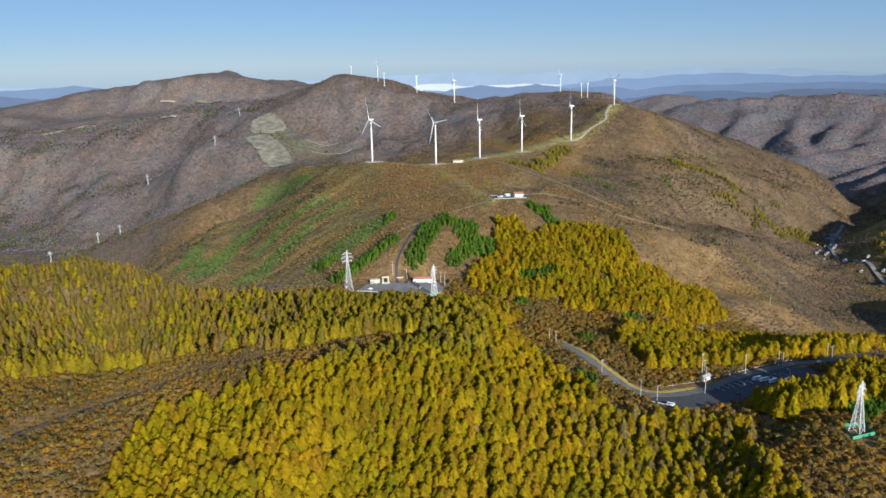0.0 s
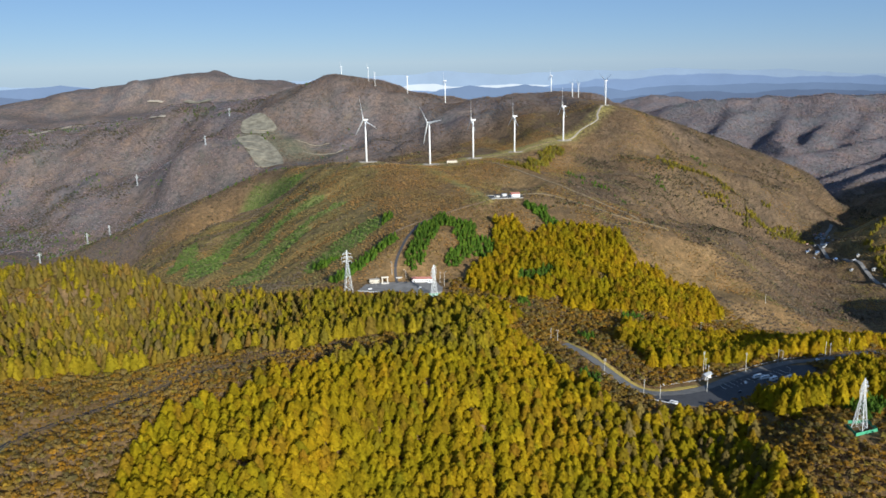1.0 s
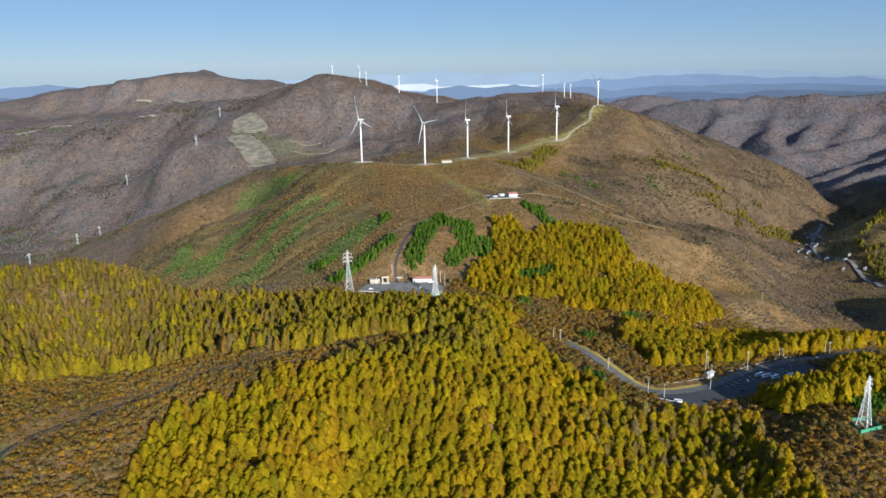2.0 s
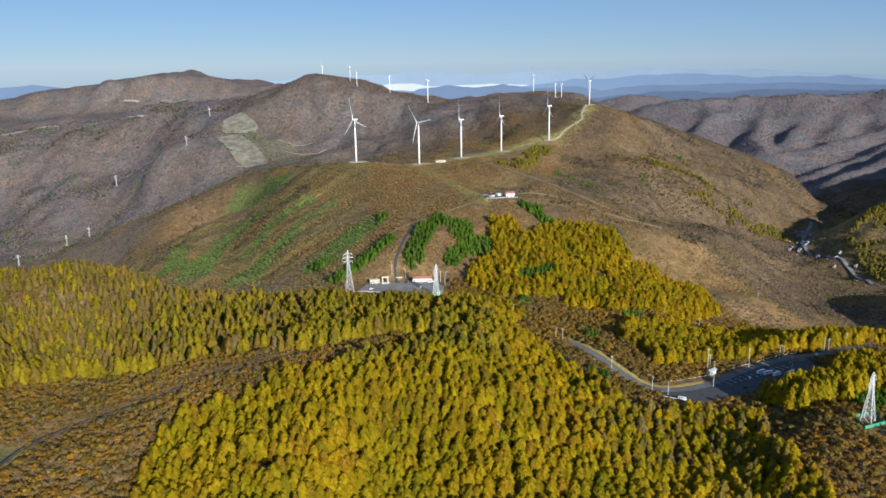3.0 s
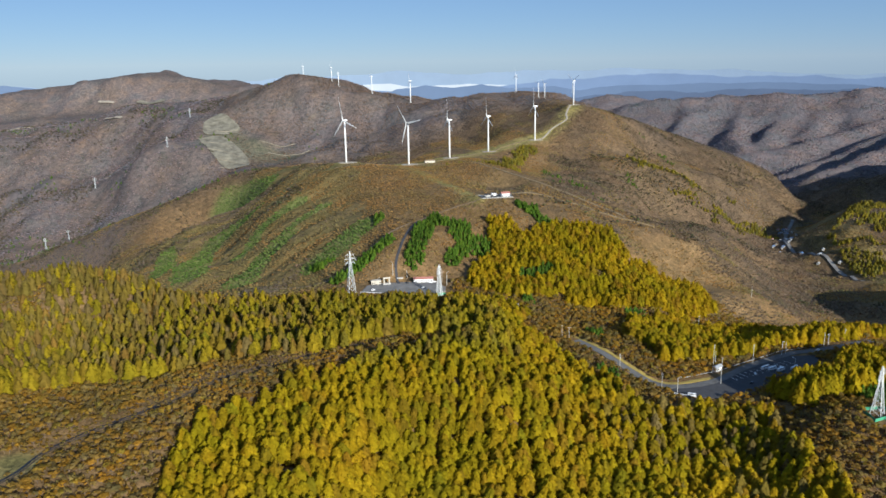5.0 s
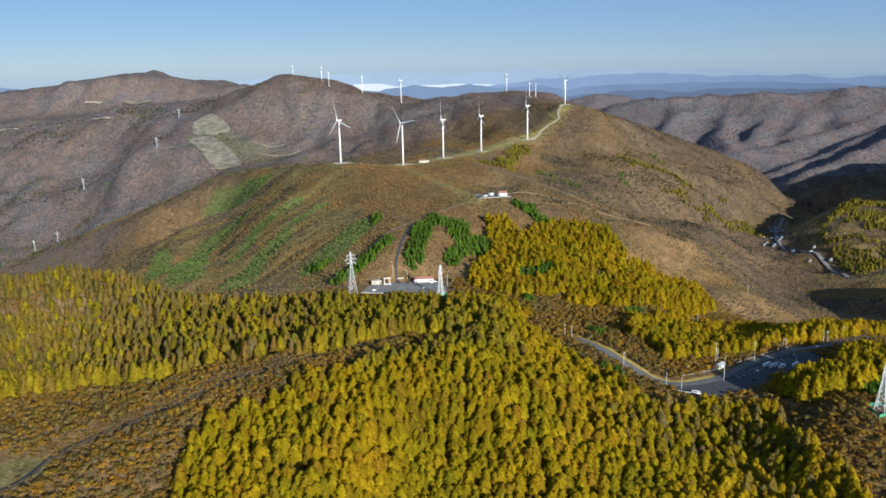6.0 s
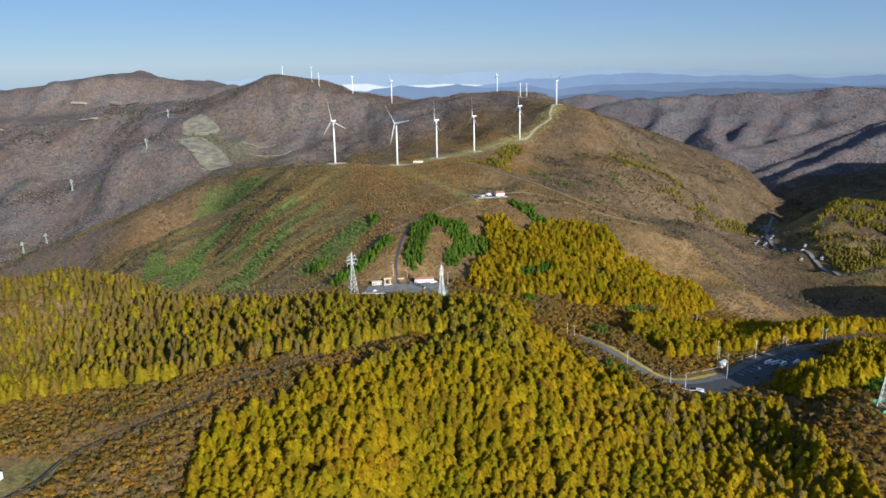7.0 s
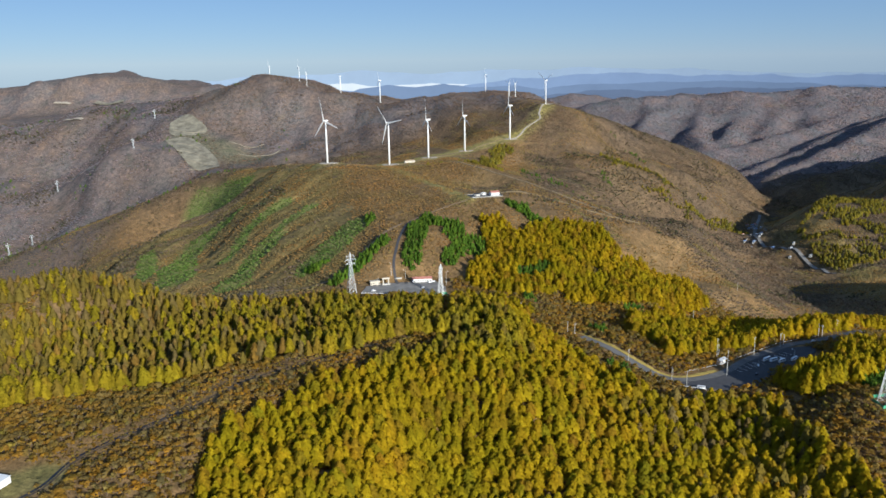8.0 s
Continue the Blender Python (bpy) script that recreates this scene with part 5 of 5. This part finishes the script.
def pole(x, y, z, height, arms, lamp, label):
    root = new("utility_pole" if not lamp else "lamp_post")
    root.matrix_basis = pose(x, y, z, rb.uniform(-1.2, 1.2), rb.uniform(-1.2, 1.2), rb.uniform(0, 180))
    part("shaft", tube(bmesh.new(), [((0, 0, -1), 0.24), ((0, 0, height), 0.15)], 8), PALE_POLE, root)
    for k in range(arms):
        bm = bmesh.new()
        beam(bm, (-1.4, 0, height - 0.8 - 1.3 * k), (1.4, 0, height - 0.8 - 1.3 * k), 0.16)
        arm = part("cross_arm", bm, STEEL, root)
        for sx in (-1.2, 0.0, 1.2):
            part("insulator", tube(bmesh.new(), [((sx, 0, height - 0.75 - 1.3 * k), 0.09), ((sx, 0, height - 0.3 - 1.3 * k), 0.07)], 6), WALL, arm)
    if lamp:
        bm = bmesh.new()
        beam(bm, (0, 0, height - 0.1), (1.9, 0, height + 0.3), 0.12)
        bracket = part("bracket", bm, STEEL, root)
        part("lamp_head", box(bmesh.new(), (2.2, 0, height + 0.28), (1.1, 0.5, 0.22)), WHITE, bracket)
    return tagged(root, label, "pole", "poles round the parking ground")


PALE_POLE = plain("weathered_concrete_pole", (0.55, 0.53, 0.48), 0.8)
for x, y, h, arms, lamp in ((176, 568, 16, 2, False), (189, 566, 13, 0, True), (232, 576, 24, 1, False), (243, 612, 21, 2, False), (246, 614, 14, 1, False), (282, 614, 18, 2, False), (318, 628, 14, 2, False), (323, 630, 12, 0, True), (316, 603, 7, 0, True), (378, 648, 12, 2, False),
                             (372, 646, 13, 0, True), (154, 607, 14, 2, False), (126, 668, 12, 1, False), (121, 674, 12, 1, False), (90, 728, 12, 1, False), (400, 656, 13, 2, False), (300, 760, 15, 1, False), (440, 900, 14, 1, False),
                             (-28, 852, 15, 0, True), (-12, 848, 10, 0, True), (-46, 834, 9, 0, True), (26, 832, 13, 1, False), (30, 820, 15, 0, True)):
    pole(x, y, float(surface(x, y)), h, arms, lamp, "tall pale concrete utility pole by the road" if not lamp else "pale lamp post by the lot")


def fence(name, pts, height, gap, mat, label, closed=False, panel=False):
    """Posts and rails, or netting, along a line on the ground."""
    root = new(name)
    c = [Vector((x, y, float(surface(x, y)) + 0.3)) for x, y in pts]
    if closed:
        c.append(c[0])
    for a, b in zip(c[:-1], c[1:]):
        n = max(1, round((b - a).length / gap))
        for k in range(n):
            p, q = a.lerp(b, k / n), a.lerp(b, (k + 1) / n)
            part("post", tube(bmesh.new(), [(p - Vector((0, 0, 0.6)), 0.09), (p + Vector((0, 0, height)), 0.09)], 6), mat, root)
            bm = bmesh.new()
            if panel:
                v = [bm.verts.new(r) for r in (p, q, q + Vector((0, 0, height)), p + Vector((0, 0, height)))]
                f = bm.faces.new(v)
                ext = bmesh.ops.extrude_face_region(bm, geom=[f])
                nrm = (q - p).cross(Vector((0, 0, 1))).normalized() * 0.06
                for e in ext["geom"]:
                    if isinstance(e, bmesh.types.BMVert):
                        e.co += nrm
                part("panel", bm, mat, root)
            else:
                beam(bm, p + Vector((0, 0, height - 0.15)), q + Vector((0, 0, height - 0.15)), 0.3)
                part("rail", bm, mat, root)
    return tagged(root, label, "fence")


fence("netting_fence", [(285, 456), (301, 458), (302, 471), (286, 472)], 2.4, 4, GREEN_NET, "green netting fence round the pylon's foot", True, True)
fence("teal_fence", [(12, 777), (24, 778), (25, 790), (11, 789)], 2.4, 4, GREEN_NET, "green netting fence round the lot's pylon", True, True)
fence("guard_rail", [(160, 596), (170, 574), (184, 562), (200, 552)], 1.0, 4, WHITE, "white steel guard rail beside the road bend")
fence("lot_guard_rail", [(-66, 811), (-40, 804.5), (-18, 800.5), (4, 788.5)], 1.0, 4, WHITE, "white steel guard rail at the lot's edge")
fence("yard_wall", [(109, 1033), (153, 1035), (155, 1058), (107, 1057)], 0.8, 6, CONCRETE, "low grey concrete wall round the house yard", True, True)
fence("road_guard_rail", [(200, 590), (240, 600), (278, 617), (322, 636), (372, 648)], 0.9, 5, STEEL, "grey steel guard rail behind the parking ground")


# ---- vehicles ----
def vehicle(x, y, z, turn, length, height, paint, label, kind):
    """A parked car, van or truck."""
    root = new(kind)
    root.matrix_basis = pose(x, y, z, 0, 0, turn)
    w = 1.8 if length < 6 else 2.3
    hood = 0.0 if length > 6 else length * 0.22
    bm = box(bmesh.new(), (0, 0, 0.3 + height * 0.25), (length, w, height * 0.5))
    bmesh.ops.bevel(bm, geom=bm.edges[:], offset=0.12, segments=2, affect="EDGES")
    part("body", bm, paint, root)
    bm = box(bmesh.new(), (-hood * 0.35, 0, 0.3 + height * 0.68), (length - 2 * hood - 0.2, w * 0.88, height * 0.42))
    bmesh.ops.bevel(bm, geom=bm.edges[:], offset=0.18, segments=2, affect="EDGES")
    part("cabin", bm, paint, root)
    part("windscreen", box(bmesh.new(), (length / 2 - hood * 1.35 - 0.1, 0, 0.3 + height * 0.7), (0.12, w * 0.78, height * 0.28)), GLASS_DARK, root)
    for s in (-1, 1):
        part("side_window", box(bmesh.new(), (-hood * 0.35, s * w * 0.435, 0.3 + height * 0.7), ((length - 2 * hood) * 0.8, 0.08, height * 0.24)), GLASS_DARK, root)
        for e in (-1, 1):
            bm = tube(bmesh.new(), [((0, 0, -0.11), 0.33), ((0, 0, 0.11), 0.33)], 14)
            bm.transform(pose(e * length * 0.31, s * w * 0.47, 0.33, 90, 0, 0))
            part("wheel", bm, RUBBER, root)
    return tagged(root, label, "vehicle", "vehicles on the parking grounds")


TOP = 30.34
for x, y, turn, length, height, paint, label, kind in (
        (197, 556, -28, 6.6, 2.5, PAINT_WHITE, "white minibus parked at the road bend", "minibus"),
        (203, 552, -28, 4.5, 1.5, PAINT_DARK, "dark car parked behind the minibus", "car"),
        (271, 590, 70, 4.6, 1.6, PAINT_WHITE, "white car parked beside the road", "car"),
        (286, 600, 24, 9.5, 3.0, PAINT_WHITE, "white truck in the row of trucks", "truck"), (291, 597, 20, 9.5, 3.0, PAINT_WHITE, "white truck in the row of trucks", "truck"),
        (297, 593.5, 24, 8.5, 3.0, PAINT_WHITE, "white truck in the row of trucks", "truck"), (300, 599, 64, 4.6, 1.6, PAINT_WHITE, "white car at the row's end", "car"),
        (310, 595, 30, 7.5, 2.8, PAINT_WHITE, "white lorry near the larches", "lorry"), (316, 600, 60, 4.6, 1.6, PAINT_WHITE, "white car near the larches", "car"), (258, 572, 40, 4.4, 1.5, PAINT_DARK, "dark car in the shade", "car")):
    vehicle(x, y, TOP, turn, length, height, paint, label, kind)
vehicle(358, 634, float(surface(358, 634)) + 0.9, 25, 4.8, 1.8, PAINT_WHITE, "white car beside the far road", "car")
for x, y, turn, paint in ((14, 834, 10, PAINT_WHITE), (18, 836, 12, PAINT_WHITE), (3, 815, 60, PAINT_WHITE), (-12, 838, 80, PAINT_DARK), (-52, 816, 5, PAINT_WHITE)):
    vehicle(x, y, 56.5, turn, 4.6, 1.7, paint, "car parked on the saddle lot", "car")
